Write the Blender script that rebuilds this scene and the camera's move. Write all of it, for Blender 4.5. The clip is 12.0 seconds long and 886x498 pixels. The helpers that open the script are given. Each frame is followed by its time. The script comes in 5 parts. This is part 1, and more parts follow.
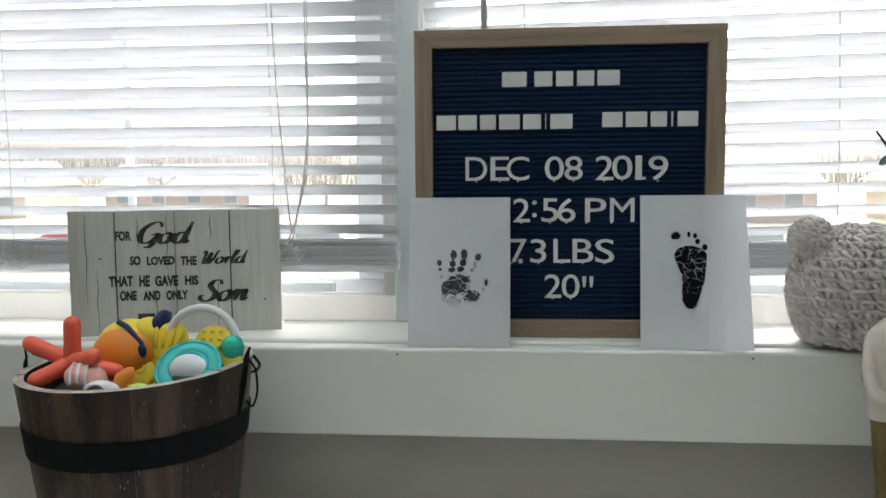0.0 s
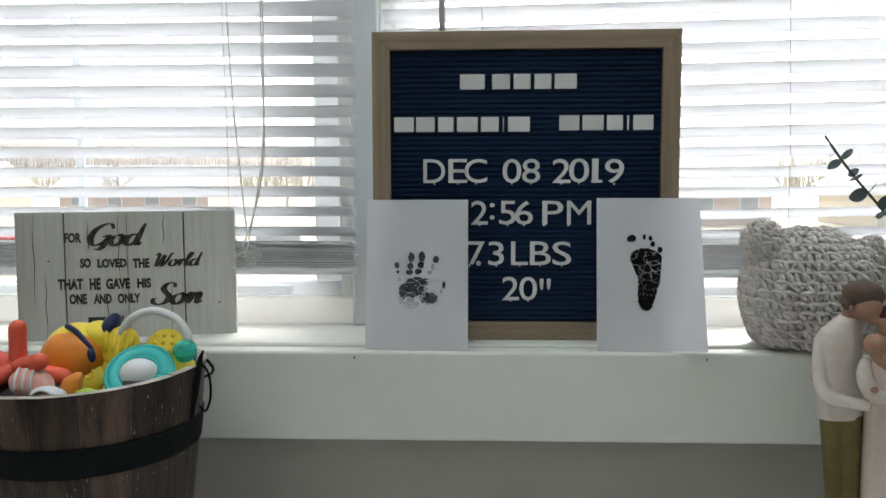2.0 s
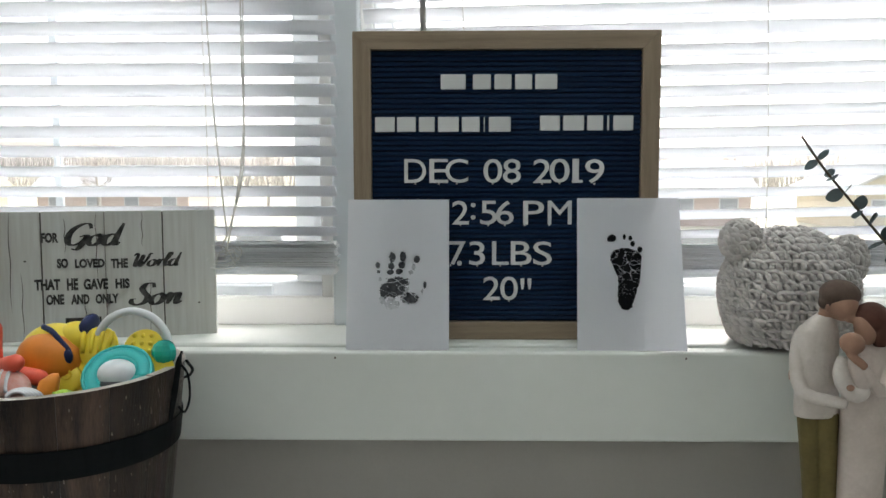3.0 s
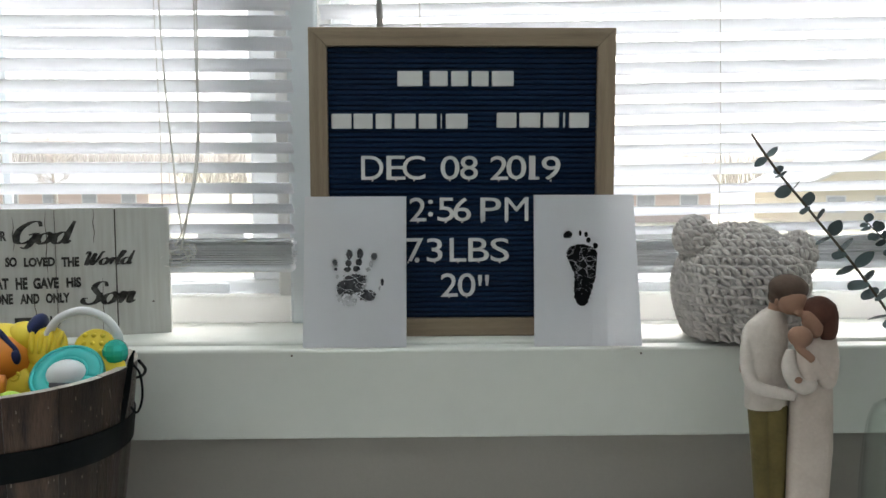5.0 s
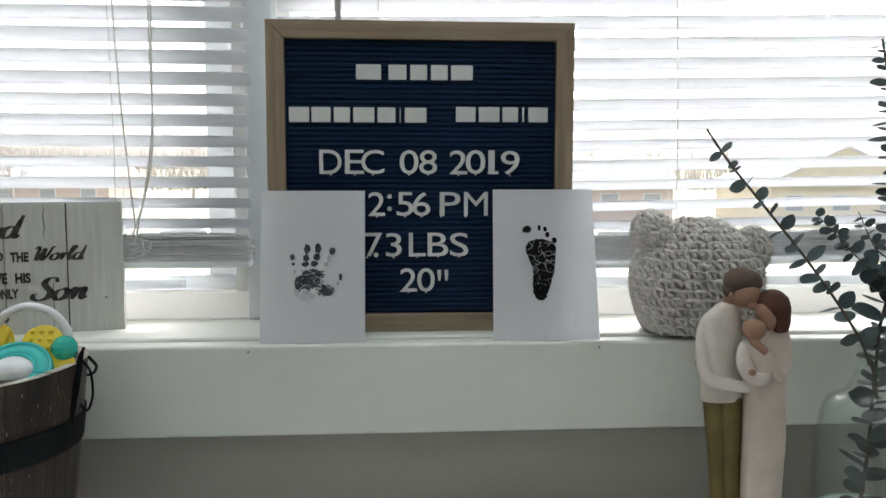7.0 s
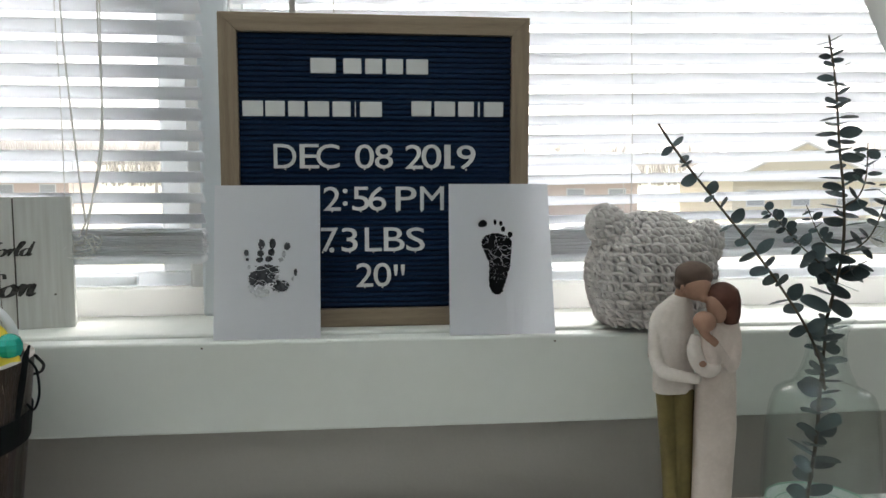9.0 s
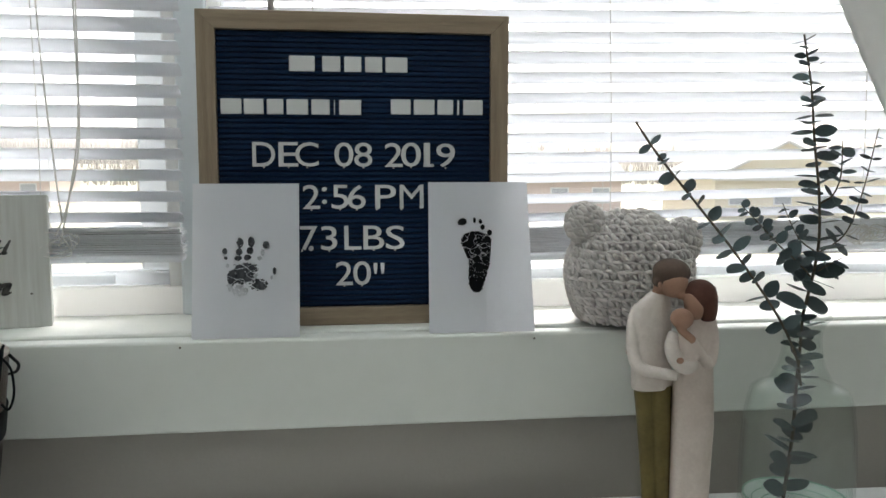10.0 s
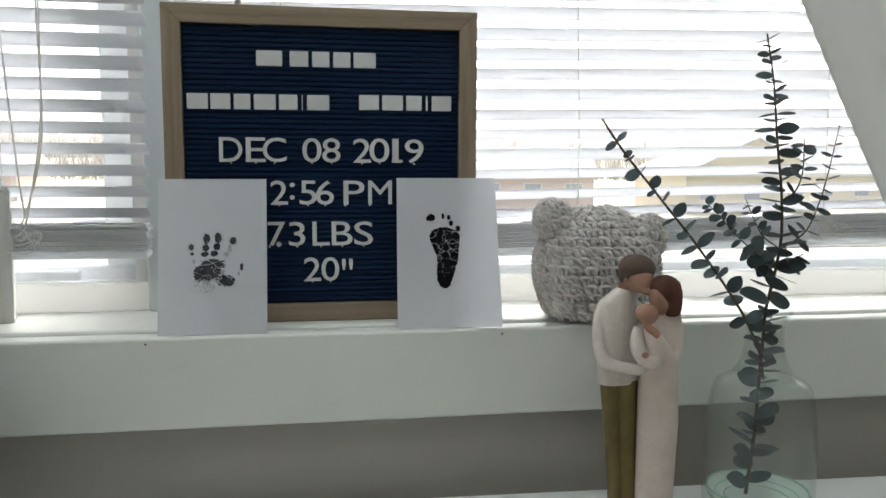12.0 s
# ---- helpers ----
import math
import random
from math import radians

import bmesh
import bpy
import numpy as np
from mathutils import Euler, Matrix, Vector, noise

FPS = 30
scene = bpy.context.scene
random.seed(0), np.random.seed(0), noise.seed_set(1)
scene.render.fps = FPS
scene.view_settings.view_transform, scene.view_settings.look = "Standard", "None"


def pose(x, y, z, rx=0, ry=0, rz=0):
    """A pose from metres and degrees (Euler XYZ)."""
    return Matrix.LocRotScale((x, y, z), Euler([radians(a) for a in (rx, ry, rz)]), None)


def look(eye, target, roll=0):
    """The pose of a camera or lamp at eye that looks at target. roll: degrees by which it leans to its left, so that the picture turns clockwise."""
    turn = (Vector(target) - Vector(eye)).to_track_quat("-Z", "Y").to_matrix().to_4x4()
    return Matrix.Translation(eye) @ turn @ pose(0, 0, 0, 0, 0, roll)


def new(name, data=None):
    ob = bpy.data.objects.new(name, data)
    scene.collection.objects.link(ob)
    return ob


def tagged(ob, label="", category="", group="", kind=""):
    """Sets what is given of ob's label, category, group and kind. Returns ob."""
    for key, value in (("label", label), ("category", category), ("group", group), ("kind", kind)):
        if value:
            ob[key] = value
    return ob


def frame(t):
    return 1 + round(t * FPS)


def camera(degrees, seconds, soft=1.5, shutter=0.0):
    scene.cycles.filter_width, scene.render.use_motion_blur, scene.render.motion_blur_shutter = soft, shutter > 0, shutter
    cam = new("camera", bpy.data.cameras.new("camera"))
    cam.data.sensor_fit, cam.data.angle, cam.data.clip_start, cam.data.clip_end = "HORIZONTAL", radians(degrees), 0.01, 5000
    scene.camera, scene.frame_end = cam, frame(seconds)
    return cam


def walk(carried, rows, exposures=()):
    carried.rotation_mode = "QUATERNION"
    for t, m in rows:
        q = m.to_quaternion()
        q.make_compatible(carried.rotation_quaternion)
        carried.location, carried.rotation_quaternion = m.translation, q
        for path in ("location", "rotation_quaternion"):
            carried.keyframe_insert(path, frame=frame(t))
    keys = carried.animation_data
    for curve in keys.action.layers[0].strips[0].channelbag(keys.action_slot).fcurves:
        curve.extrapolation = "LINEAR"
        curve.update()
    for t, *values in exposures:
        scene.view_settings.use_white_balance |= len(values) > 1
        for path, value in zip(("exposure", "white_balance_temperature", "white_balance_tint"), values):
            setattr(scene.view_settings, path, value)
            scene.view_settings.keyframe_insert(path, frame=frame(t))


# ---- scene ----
cam = camera(58.0, 12.0)
PATH = [
    (0, (0.038, -0.023, 1.053), (-0.142, 1.959, 0.857), -0.5),
    (0.5, (0.037, -0.021, 1.053), (-0.112, 1.964, 0.858), -0.4),
    (1, (0.039, -0.021, 1.053), (-0.094, 1.966, 0.859), -0.3),
    (1.5, (0.039, -0.02, 1.053), (-0.067, 1.968, 0.861), -0.2),
    (2, (0.042, -0.02, 1.052), (-0.043, 1.969, 0.863), -0.2),
    (2.5, (0.044, -0.02, 1.053), (-0.019, 1.97, 0.862), -0.2),
    (3, (0.043, -0.02, 1.051), (0.003, 1.971, 0.864), -0.1),
    (5, (0.05, -0.02, 1.051), (0.099, 1.97, 0.856), -0.1),
    (5.5, (0.051, -0.02, 1.051), (0.124, 1.968, 0.853), -0.0),
    (6, (0.055, -0.02, 1.051), (0.146, 1.968, 0.851), -0.0),
    (6.5, (0.057, -0.018, 1.05), (0.17, 1.969, 0.848), 0.0),
    (7, (0.057, -0.017, 1.047), (0.191, 1.968, 0.848), 0.1),
    (9, (0.068, -0.017, 1.046), (0.284, 1.96, 0.836), 0.1),
    (9.5, (0.071, -0.018, 1.046), (0.306, 1.957, 0.834), 0.1),
    (10, (0.073, -0.018, 1.045), (0.327, 1.954, 0.833), 0.1),
    (10.5, (0.075, -0.019, 1.048), (0.348, 1.95, 0.829), 0.1),
    (11, (0.074, -0.019, 1.047), (0.365, 1.947, 0.827), 0.1),
    (11.5, (0.075, -0.02, 1.05), (0.383, 1.943, 0.821), 0.2),
    (12, (0.078, -0.02, 1.046), (0.397, 1.941, 0.822), 0.3),
]
walk(cam, [(t, look(eye, target, roll)) for t, eye, target, roll in PATH], [(0, 1.85), (12, 1.85)])

# ---- light ----
world = bpy.data.worlds.new("overcast_sky")
scene.world = world
world.use_nodes = True
wt = world.node_tree
sky = wt.nodes.new("ShaderNodeTexSky")
sky.sky_type = "NISHITA"
sky.sun_disc = False
sky.sun_elevation, sky.sun_rotation = radians(38), radians(20)
sky.air_density, sky.dust_density = 1.0, 4.0
grey = wt.nodes.new("ShaderNodeHueSaturation")
grey.inputs["Saturation"].default_value = 0.3
wt.links.new(sky.outputs[0], grey.inputs["Color"])
wt.links.new(grey.outputs[0], wt.nodes["Background"].inputs[0])
wt.nodes["Background"].inputs[1].default_value = 0.10

sun = new("sun", bpy.data.lights.new("sun", "SUN"))
sun.data.energy, sun.data.angle, sun.data.color = 1.5, radians(40), (1.0, 0.985, 0.965)
sun.matrix_world = look((3, 8, 9), (0, 0, 0))


def window_light(x, z, width, height, power):
    ob = new("window_light", bpy.data.lights.new("window_light", "AREA"))
    ob.data.shape, ob.data.size, ob.data.size_y = "RECTANGLE", width, height
    ob.data.energy, ob.data.color = power, (0.90, 1.0, 1.04)
    ob.matrix_world = look((x, 0.80, z), (x, -1, z + 0.75))
    return ob


window_light(-0.55, 1.66, 0.8, 0.62, 9.2)
window_light(0.42, 1.66, 0.8, 0.62, 9.2)


# ---- materials ----
def material(name, colour, rough=0.5, second=None, scale=8.0, fine=120.0, amount=0.5, bump=0.1, metal=0.0, stretch=(1, 1, 1),
             transmission=0.0, translucent=0.0, sheen=0.0, each=0.0, island=0.0, coat=0.0, ior=1.45, shine=0.5):
    """A surface with wide stains, fine grain and relief; second: the colour that the stains mix in."""
    mat = bpy.data.materials.new(name)
    mat.use_nodes = True
    t = mat.node_tree
    n, l = t.nodes, t.links
    p = n["Principled BSDF"]
    second = second or tuple(c * 0.82 for c in colour)
    where = n.new("ShaderNodeTexCoord")
    mapping = n.new("ShaderNodeMapping")
    mapping.inputs["Scale"].default_value = stretch
    l.new(where.outputs["Object"], mapping.inputs[0])
    wide, grain = n.new("ShaderNodeTexNoise"), n.new("ShaderNodeTexNoise")
    wide.inputs["Scale"].default_value, wide.inputs["Detail"].default_value = scale, 5
    grain.inputs["Scale"].default_value, grain.inputs["Detail"].default_value = fine, 4
    for tex in (wide, grain):
        l.new(mapping.outputs[0], tex.inputs["Vector"])
    add = n.new("ShaderNodeMath")
    add.operation = "MULTIPLY_ADD"
    add.inputs[1].default_value = 0.4
    l.new(grain.outputs["Fac"], add.inputs[0])
    l.new(wide.outputs["Fac"], add.inputs[2])
    ramp = n.new("ShaderNodeMapRange")
    ramp.inputs[1].default_value, ramp.inputs[2].default_value = 0.5, 0.95
    ramp.inputs[3].default_value, ramp.inputs[4].default_value = 0.0, amount
    l.new(add.outputs[0], ramp.inputs[0])
    mix = n.new("ShaderNodeMix")
    mix.data_type = "RGBA"
    mix.inputs[6].default_value, mix.inputs[7].default_value = (*colour, 1), (*second, 1)
    l.new(ramp.outputs[0], mix.inputs[0])
    tone = mix.outputs[2]
    if each or island:
        info = n.new("ShaderNodeObjectInfo" if each else "ShaderNodeNewGeometry")
        vary = n.new("ShaderNodeMapRange")
        k = each or island
        vary.inputs[3].default_value, vary.inputs[4].default_value = 1 - k, 1 + k
        l.new(info.outputs["Random" if each else "Random Per Island"], vary.inputs[0])
        hue = n.new("ShaderNodeHueSaturation")
        l.new(tone, hue.inputs["Color"])
        l.new(vary.outputs[0], hue.inputs["Value"])
        tone = hue.outputs[0]
    l.new(tone, p.inputs["Base Color"])
    p.inputs["Metallic"].default_value = metal
    p.inputs["IOR"].default_value = ior
    p.inputs["Transmission Weight"].default_value = transmission
    p.inputs["Sheen Weight"].default_value = sheen
    p.inputs["Coat Weight"].default_value = coat
    p.inputs["Specular IOR Level"].default_value = shine
    gloss = n.new("ShaderNodeMapRange")
    gloss.inputs[3].default_value, gloss.inputs[4].default_value = max(rough - 0.08, 0), min(rough + 0.08, 1)
    l.new(grain.outputs["Fac"], gloss.inputs[0])
    if transmission:
        p.inputs["Roughness"].default_value = rough
    else:
        l.new(gloss.outputs[0], p.inputs["Roughness"])
    if bump:
        relief = n.new("ShaderNodeBump")
        relief.inputs["Strength"].default_value, relief.inputs["Distance"].default_value = bump, 0.002
        l.new(add.outputs[0], relief.inputs["Height"])
        l.new(relief.outputs[0], p.inputs["Normal"])
    if translucent:
        back, both = n.new("ShaderNodeBsdfTranslucent"), n.new("ShaderNodeMixShader")
        l.new(tone, back.inputs[0])
        both.inputs[0].default_value = translucent
        l.new(p.outputs[0], both.inputs[1])
        l.new(back.outputs[0], both.inputs[2])
        l.new(both.outputs[0], n["Material Output"].inputs[0])
    return mat


M = {
    "trim": material("cream_white_paint", (0.74, 0.745, 0.70), 0.45, (0.66, 0.67, 0.62), 3, 60, 0.5, 0.12),
    "wall": material("warm_grey_wall_paint", (0.44, 0.41, 0.375), 0.75, (0.39, 0.36, 0.33), 2.5, 260, 0.5, 0.25, shine=0.3),
    "ceiling": material("white_ceiling_paint", (0.8, 0.8, 0.78), 0.8, None, 3, 200, 0.4, 0.2),
    "floor": material("pale_carpet", (0.46, 0.45, 0.42), 0.9, (0.38, 0.37, 0.35), 3, 60, 0.7, 0.1, stretch=(1, 8, 1)),
    "vinyl": material("white_vinyl", (0.92, 0.945, 0.965), 0.4, (0.88, 0.91, 0.94), 4, 80, 0.25, 0.05, translucent=0.6),
    "frame": material("cream_window_frame", (0.93, 0.935, 0.925), 0.4, (0.89, 0.895, 0.885), 4, 80, 0.25, 0.05, translucent=0.6),
    "post": material("white_post_paint", (0.80, 0.845, 0.87), 0.5, (0.75, 0.80, 0.83), 4, 80, 0.25, 0.05, translucent=0.22),
    "slat": material("white_enamel_slat", (0.925, 0.942, 0.968), 0.6, (0.895, 0.912, 0.94), 6, 60, 0.2, 0.03, translucent=0.29, each=0.03, shine=0.3),
    "cord": material("white_cord", (0.74, 0.73, 0.70), 0.8, None, 40, 900, 0.5, 0.3),
    "wand": material("clear_grey_wand", (0.55, 0.56, 0.57), 0.25, None, 10, 100, 0.3, 0.05),
    "glass": material("window_glass", (1, 1, 1), 0.0, (1, 1, 1), 1, 1, 0, 0, transmission=1.0),
    "table": material("white_table_paint", (0.82, 0.82, 0.80), 0.35, None, 4, 90, 0.3, 0.06),
    "oak": material("pale_oak_frame", (0.33, 0.255, 0.18), 0.55, (0.21, 0.155, 0.105), 14, 120, 0.9, 0.25, stretch=(0.7, 1, 12), shine=0.3),
    "oak_up": material("pale_oak_frame_upright", (0.33, 0.255, 0.18), 0.55, (0.21, 0.155, 0.105), 14, 120, 0.9, 0.25, stretch=(12, 1, 0.7), shine=0.3),
    "felt": material("navy_felt", (0.009, 0.025, 0.062), 0.95, (0.006, 0.014, 0.040), 12, 700, 0.7, 0.5, sheen=0.06, shine=0.05),
    "letter": material("white_plastic_letter", (0.66, 0.66, 0.65), 0.4, None, 20, 200, 0.3, 0.05),
    "paper": material("white_card_paper", (0.88, 0.88, 0.91), 0.7, (0.84, 0.84, 0.88), 6, 500, 0.4, 0.12, translucent=0.5),
    "ink": material("black_stamp_ink", (0.02, 0.02, 0.024), 0.6, (0.28, 0.28, 0.30), 170, 420, 0.36, 0.1, shine=0.1),
    "ink_sole": material("black_creased_ink", (0.006, 0.006, 0.007), 0.7, (0.05, 0.05, 0.055), 140, 520, 0.06, 0.1, stretch=(0.5, 1, 1.6), shine=0.1),
    "ink_pale": material("thin_grey_ink", (0.36, 0.36, 0.38), 0.6, (0.70, 0.70, 0.73), 140, 420, 1.0, 0.1),
    "whitewash": material("whitewashed_planks", (0.63, 0.64, 0.62), 0.6, (0.26, 0.225, 0.185), 5, 110, 0.6, 0.3, stretch=(2.2, 1, 0.14), each=0.05),
    "sign_edge": material("painted_box_edge", (0.60, 0.60, 0.57), 0.6, None, 14, 120, 0.5, 0.2),
    "crack": material("dark_wood_crack", (0.05, 0.04, 0.032), 0.8, (0.12, 0.1, 0.08), 40, 200, 0.8, 0.2),
    "sign_ink": material("worn_black_print", (0.022, 0.022, 0.022), 0.7, (0.20, 0.19, 0.18), 130, 500, 0.55, 0.1, shine=0.1),
    "stave": material("weathered_brown_stave", (0.016, 0.0112, 0.0098), 0.32, (0.125, 0.074, 0.052), 22, 240, 0.75, 0.9, stretch=(4, 4, 0.3), each=0.45, shine=0.3),
    "rim_wood": material("worn_pale_rim", (0.52, 0.48, 0.43), 0.7, (0.25, 0.20, 0.17), 60, 300, 0.9, 0.6),
    "chip": material("worn_bare_wood", (0.30, 0.235, 0.19), 0.6, (0.16, 0.115, 0.09), 90, 400, 0.8, 0.3),
    "iron": material("black_iron", (0.004, 0.006, 0.007), 0.6, (0.012, 0.012, 0.012), 30, 200, 0.5, 0.25, shine=0.12),
    "coral": material("coral_red_rubber", (0.84, 0.135, 0.075), 0.45, (0.72, 0.10, 0.06), 30, 300, 0.5, 0.1),
    "yellow": material("yellow_rubber", (0.86, 0.66, 0.05), 0.4, (0.78, 0.55, 0.035), 30, 300, 0.4, 0.08),
    "orange": material("orange_rubber", (0.80, 0.27, 0.03), 0.4, (0.65, 0.2, 0.02), 30, 300, 0.4, 0.08),
    "navy": material("navy_plastic", (0.02, 0.03, 0.10), 0.35, None, 30, 200, 0.4, 0.1, shine=0.3),
    "teal": material("teal_plastic", (0.03, 0.46, 0.44), 0.35, None, 30, 300, 0.3, 0.06),
    "bead": material("clear_teal_bead", (0.05, 0.72, 0.60), 0.05, (0.05, 0.72, 0.6), 1, 1, 0, 0, transmission=0.45),
    "white_plastic": material("white_toy_plastic", (0.80, 0.80, 0.82), 0.3, None, 20, 200, 0.2, 0.04),
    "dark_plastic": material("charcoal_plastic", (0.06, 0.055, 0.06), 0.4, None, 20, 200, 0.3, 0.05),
    "shell": material("pink_shell_rubber", (0.78, 0.33, 0.26), 0.5, (0.85, 0.68, 0.62), 45, 300, 0.9, 0.15),
    "lime": material("lime_rubber", (0.45, 0.68, 0.08), 0.4, None, 20, 200, 0.4, 0.06),
    "wool": material("oatmeal_wool", (0.68, 0.63, 0.60), 0.95, (0.52, 0.475, 0.45), 110, 900, 0.8, 1.0, sheen=0.4, island=0.12, shine=0.1),
    "wool_core": material("wool_core", (0.60, 0.555, 0.53), 1.0, (0.45, 0.41, 0.39), 60, 900, 0.7, 0.8, shine=0.1),
    "shirt": material("ivory_carved_resin", (0.69, 0.615, 0.56), 0.7, (0.54, 0.47, 0.42), 45, 300, 0.8, 0.5),
    "gown": material("blush_carved_resin", (0.67, 0.57, 0.51), 0.7, (0.54, 0.445, 0.39), 45, 300, 0.8, 0.5),
    "olive": material("olive_carved_resin", (0.185, 0.14, 0.05), 0.65, (0.11, 0.085, 0.035), 40, 260, 0.8, 0.4, shine=0.25),
    "skin": material("tan_carved_resin", (0.38, 0.215, 0.145), 0.65, (0.31, 0.17, 0.115), 50, 300, 0.6, 0.25),
    "hair_dark": material("dark_brown_resin", (0.105, 0.070, 0.054), 0.65, (0.16, 0.11, 0.085), 60, 300, 0.7, 0.4, shine=0.25),
    "hair_red": material("chestnut_resin", (0.105, 0.042, 0.029), 0.65, (0.07, 0.03, 0.022), 60, 300, 0.7, 0.4, shine=0.25),
    "leaf": material("blue_green_eucalyptus", (0.046, 0.066, 0.070), 0.5, (0.095, 0.128, 0.130), 60, 400, 0.7, 0.3, translucent=0.08, each=0.35, shine=0.25),
    "stem": material("brown_green_stem", (0.07, 0.06, 0.045), 0.7, (0.12, 0.10, 0.07), 60, 400, 0.7, 0.3, shine=0.2),
    "sheer": material("white_sheer_curtain", (0.78, 0.78, 0.765), 0.85, None, 6, 900, 0.3, 0.2, translucent=0.5),
    "nail": material("rust_speck", (0.09, 0.06, 0.04), 0.8),
    # Lawn, house and tree colours are washed pale to stand in for haze.
    "lawn": material("hazed_lawn", (0.42, 0.41, 0.31), 0.9, (0.50, 0.47, 0.37), 0.15, 3, 0.8, 0.3),
    "road": material("grey_asphalt", (0.12, 0.12, 0.12), 0.9, None, 0.4, 20, 0.6, 0.3),
    "siding": material("hazed_cream_siding", (0.76, 0.70, 0.56), 0.8, None, 0.5, 6, 0.4, 0.2),
    "brick": material("hazed_brick", (0.68, 0.57, 0.51), 0.85, (0.62, 0.52, 0.47), 0.7, 8, 0.6, 0.3),
    "roof": material("hazed_shingle_roof", (0.58, 0.59, 0.60), 0.9, None, 0.6, 8, 0.5, 0.3),
    "hazed_pane": material("hazed_house_window", (0.46, 0.48, 0.50), 0.2),
    "white_trim": material("white_house_trim", (0.75, 0.75, 0.73), 0.6),
    "bark": material("hazed_bark", (0.48, 0.45, 0.42), 0.9),
    "twig": material("hazed_bare_twigs", (0.60, 0.56, 0.52), 0.9, island=0.2),
    "car_red": material("red_car_paint", (0.45, 0.04, 0.04), 0.3, coat=0.5),
    "car_white": material("white_car_paint", (0.7, 0.7, 0.7), 0.3, coat=0.5),
    "tyre": material("black_tyre", (0.03, 0.03, 0.03), 0.8),
}




def thin_glass(name, tint):
    """Thin blown glass: mostly a clear film, partly refracting, and mirror-like at grazing angles."""
    mat = bpy.data.materials.new(name)
    mat.use_nodes = True
    n, l = mat.node_tree.nodes, mat.node_tree.links
    clear, glass, body = n.new("ShaderNodeBsdfTransparent"), n.new("ShaderNodeBsdfGlass"), n.new("ShaderNodeMixShader")
    clear.inputs[0].default_value = glass.inputs["Color"].default_value = (*tint, 1)
    glass.inputs["Roughness"].default_value, glass.inputs["IOR"].default_value = 0.0, 1.45
    body.inputs[0].default_value = 0.015
    l.new(clear.outputs[0], body.inputs[1])
    l.new(glass.outputs[0], body.inputs[2])
    gloss, edge, both = n.new("ShaderNodeBsdfGlossy"), n.new("ShaderNodeLayerWeight"), n.new("ShaderNodeMixShader")
    gloss.inputs["Roughness"].default_value, edge.inputs["Blend"].default_value = 0.06, 0.5
    ripple, relief = n.new("ShaderNodeTexNoise"), n.new("ShaderNodeBump")
    ripple.inputs["Scale"].default_value = 28
    relief.inputs["Strength"].default_value, relief.inputs["Distance"].default_value = 0.4, 0.001
    l.new(ripple.outputs["Fac"], relief.inputs["Height"])
    l.new(relief.outputs[0], gloss.inputs["Normal"])
    steep, sheen = n.new("ShaderNodeMath"), n.new("ShaderNodeMath")
    steep.operation, sheen.operation = "POWER", "MULTIPLY_ADD"
    steep.inputs[1].default_value, sheen.inputs[1].default_value, sheen.inputs[2].default_value = 5.0, 0.6, 0.04
    l.new(edge.outputs["Facing"], steep.inputs[0])
    l.new(steep.outputs[0], sheen.inputs[0])
    l.new(sheen.outputs[0], both.inputs[0])
    l.new(body.outputs[0], both.inputs[1])
    l.new(gloss.outputs[0], both.inputs[2])
    l.new(both.outputs[0], n["Material Output"].inputs[0])
    return mat


M["bottle"] = thin_glass("pale_green_glass", (0.978, 0.998, 0.989))
# Light gathered in the thick foot is put into its near-white green colour.
M["bottle_base"] = material("lit_green_glass_foot", (0.92, 0.985, 0.93), 0.06, (0.80, 0.95, 0.85), 45, 120, 0.6, 0.1, translucent=0.12)
M["foot_ring"] = material("green_glass_rim", (0.42, 0.66, 0.53), 0.1, (0.58, 0.80, 0.68), 40, 120, 0.7, 0.1)


# ---- mesh helpers ----
def mesh_of(name, verts, faces, mats, smooth=True, index=None):
    me = bpy.data.meshes.new(name)
    me.from_pydata([tuple(v) for v in verts], [], [tuple(q) for q in faces])
    for m in (mats if isinstance(mats, (list, tuple)) else [mats]):
        me.materials.append(m)
    me.polygons.foreach_set("use_smooth", [smooth] * len(me.polygons))
    if index:
        me.polygons.foreach_set("material_index", index)
    me.update()
    return me


def finish(bm, name, mat, smooth=False):
    bmesh.ops.recalc_face_normals(bm, faces=bm.faces)
    me = bpy.data.meshes.new(name)
    bm.to_mesh(me)
    bm.free()
    me.materials.append(mat)
    me.polygons.foreach_set("use_smooth", [smooth] * len(me.polygons))
    return me


def part(name, data, parent, label="", m=None):
    """One mesh under a thing or part, in the parent's space."""
    ob = new(name, data)
    ob.parent = parent
    if m is not None:
        ob.matrix_basis = m
    if label:
        ob["label"] = label
    return ob


def thing(name, m, label, category, group="", kind=""):
    ob = new(name)
    ob.empty_display_size = 0.02
    ob.matrix_world = m
    return tagged(ob, label, category, group, kind)


def structure(name, data, label, category):
    return tagged(new(name, data), label, category, kind="structure")


def box_mesh(name, lo, hi, mat, bevel=0.0, segments=2):
    bm = bmesh.new()
    bmesh.ops.create_cube(bm, size=1)
    size = [b - a for a, b in zip(lo, hi)]
    for v in bm.verts:
        v.co = Vector([a + s * (c + 0.5) for a, s, c in zip(lo, size, v.co)])
    if bevel:
        bmesh.ops.bevel(bm, geom=bm.edges[:], offset=min(bevel, min(size) * 0.45), segments=segments, profile=0.5, affect="EDGES")
    return finish(bm, name, mat)


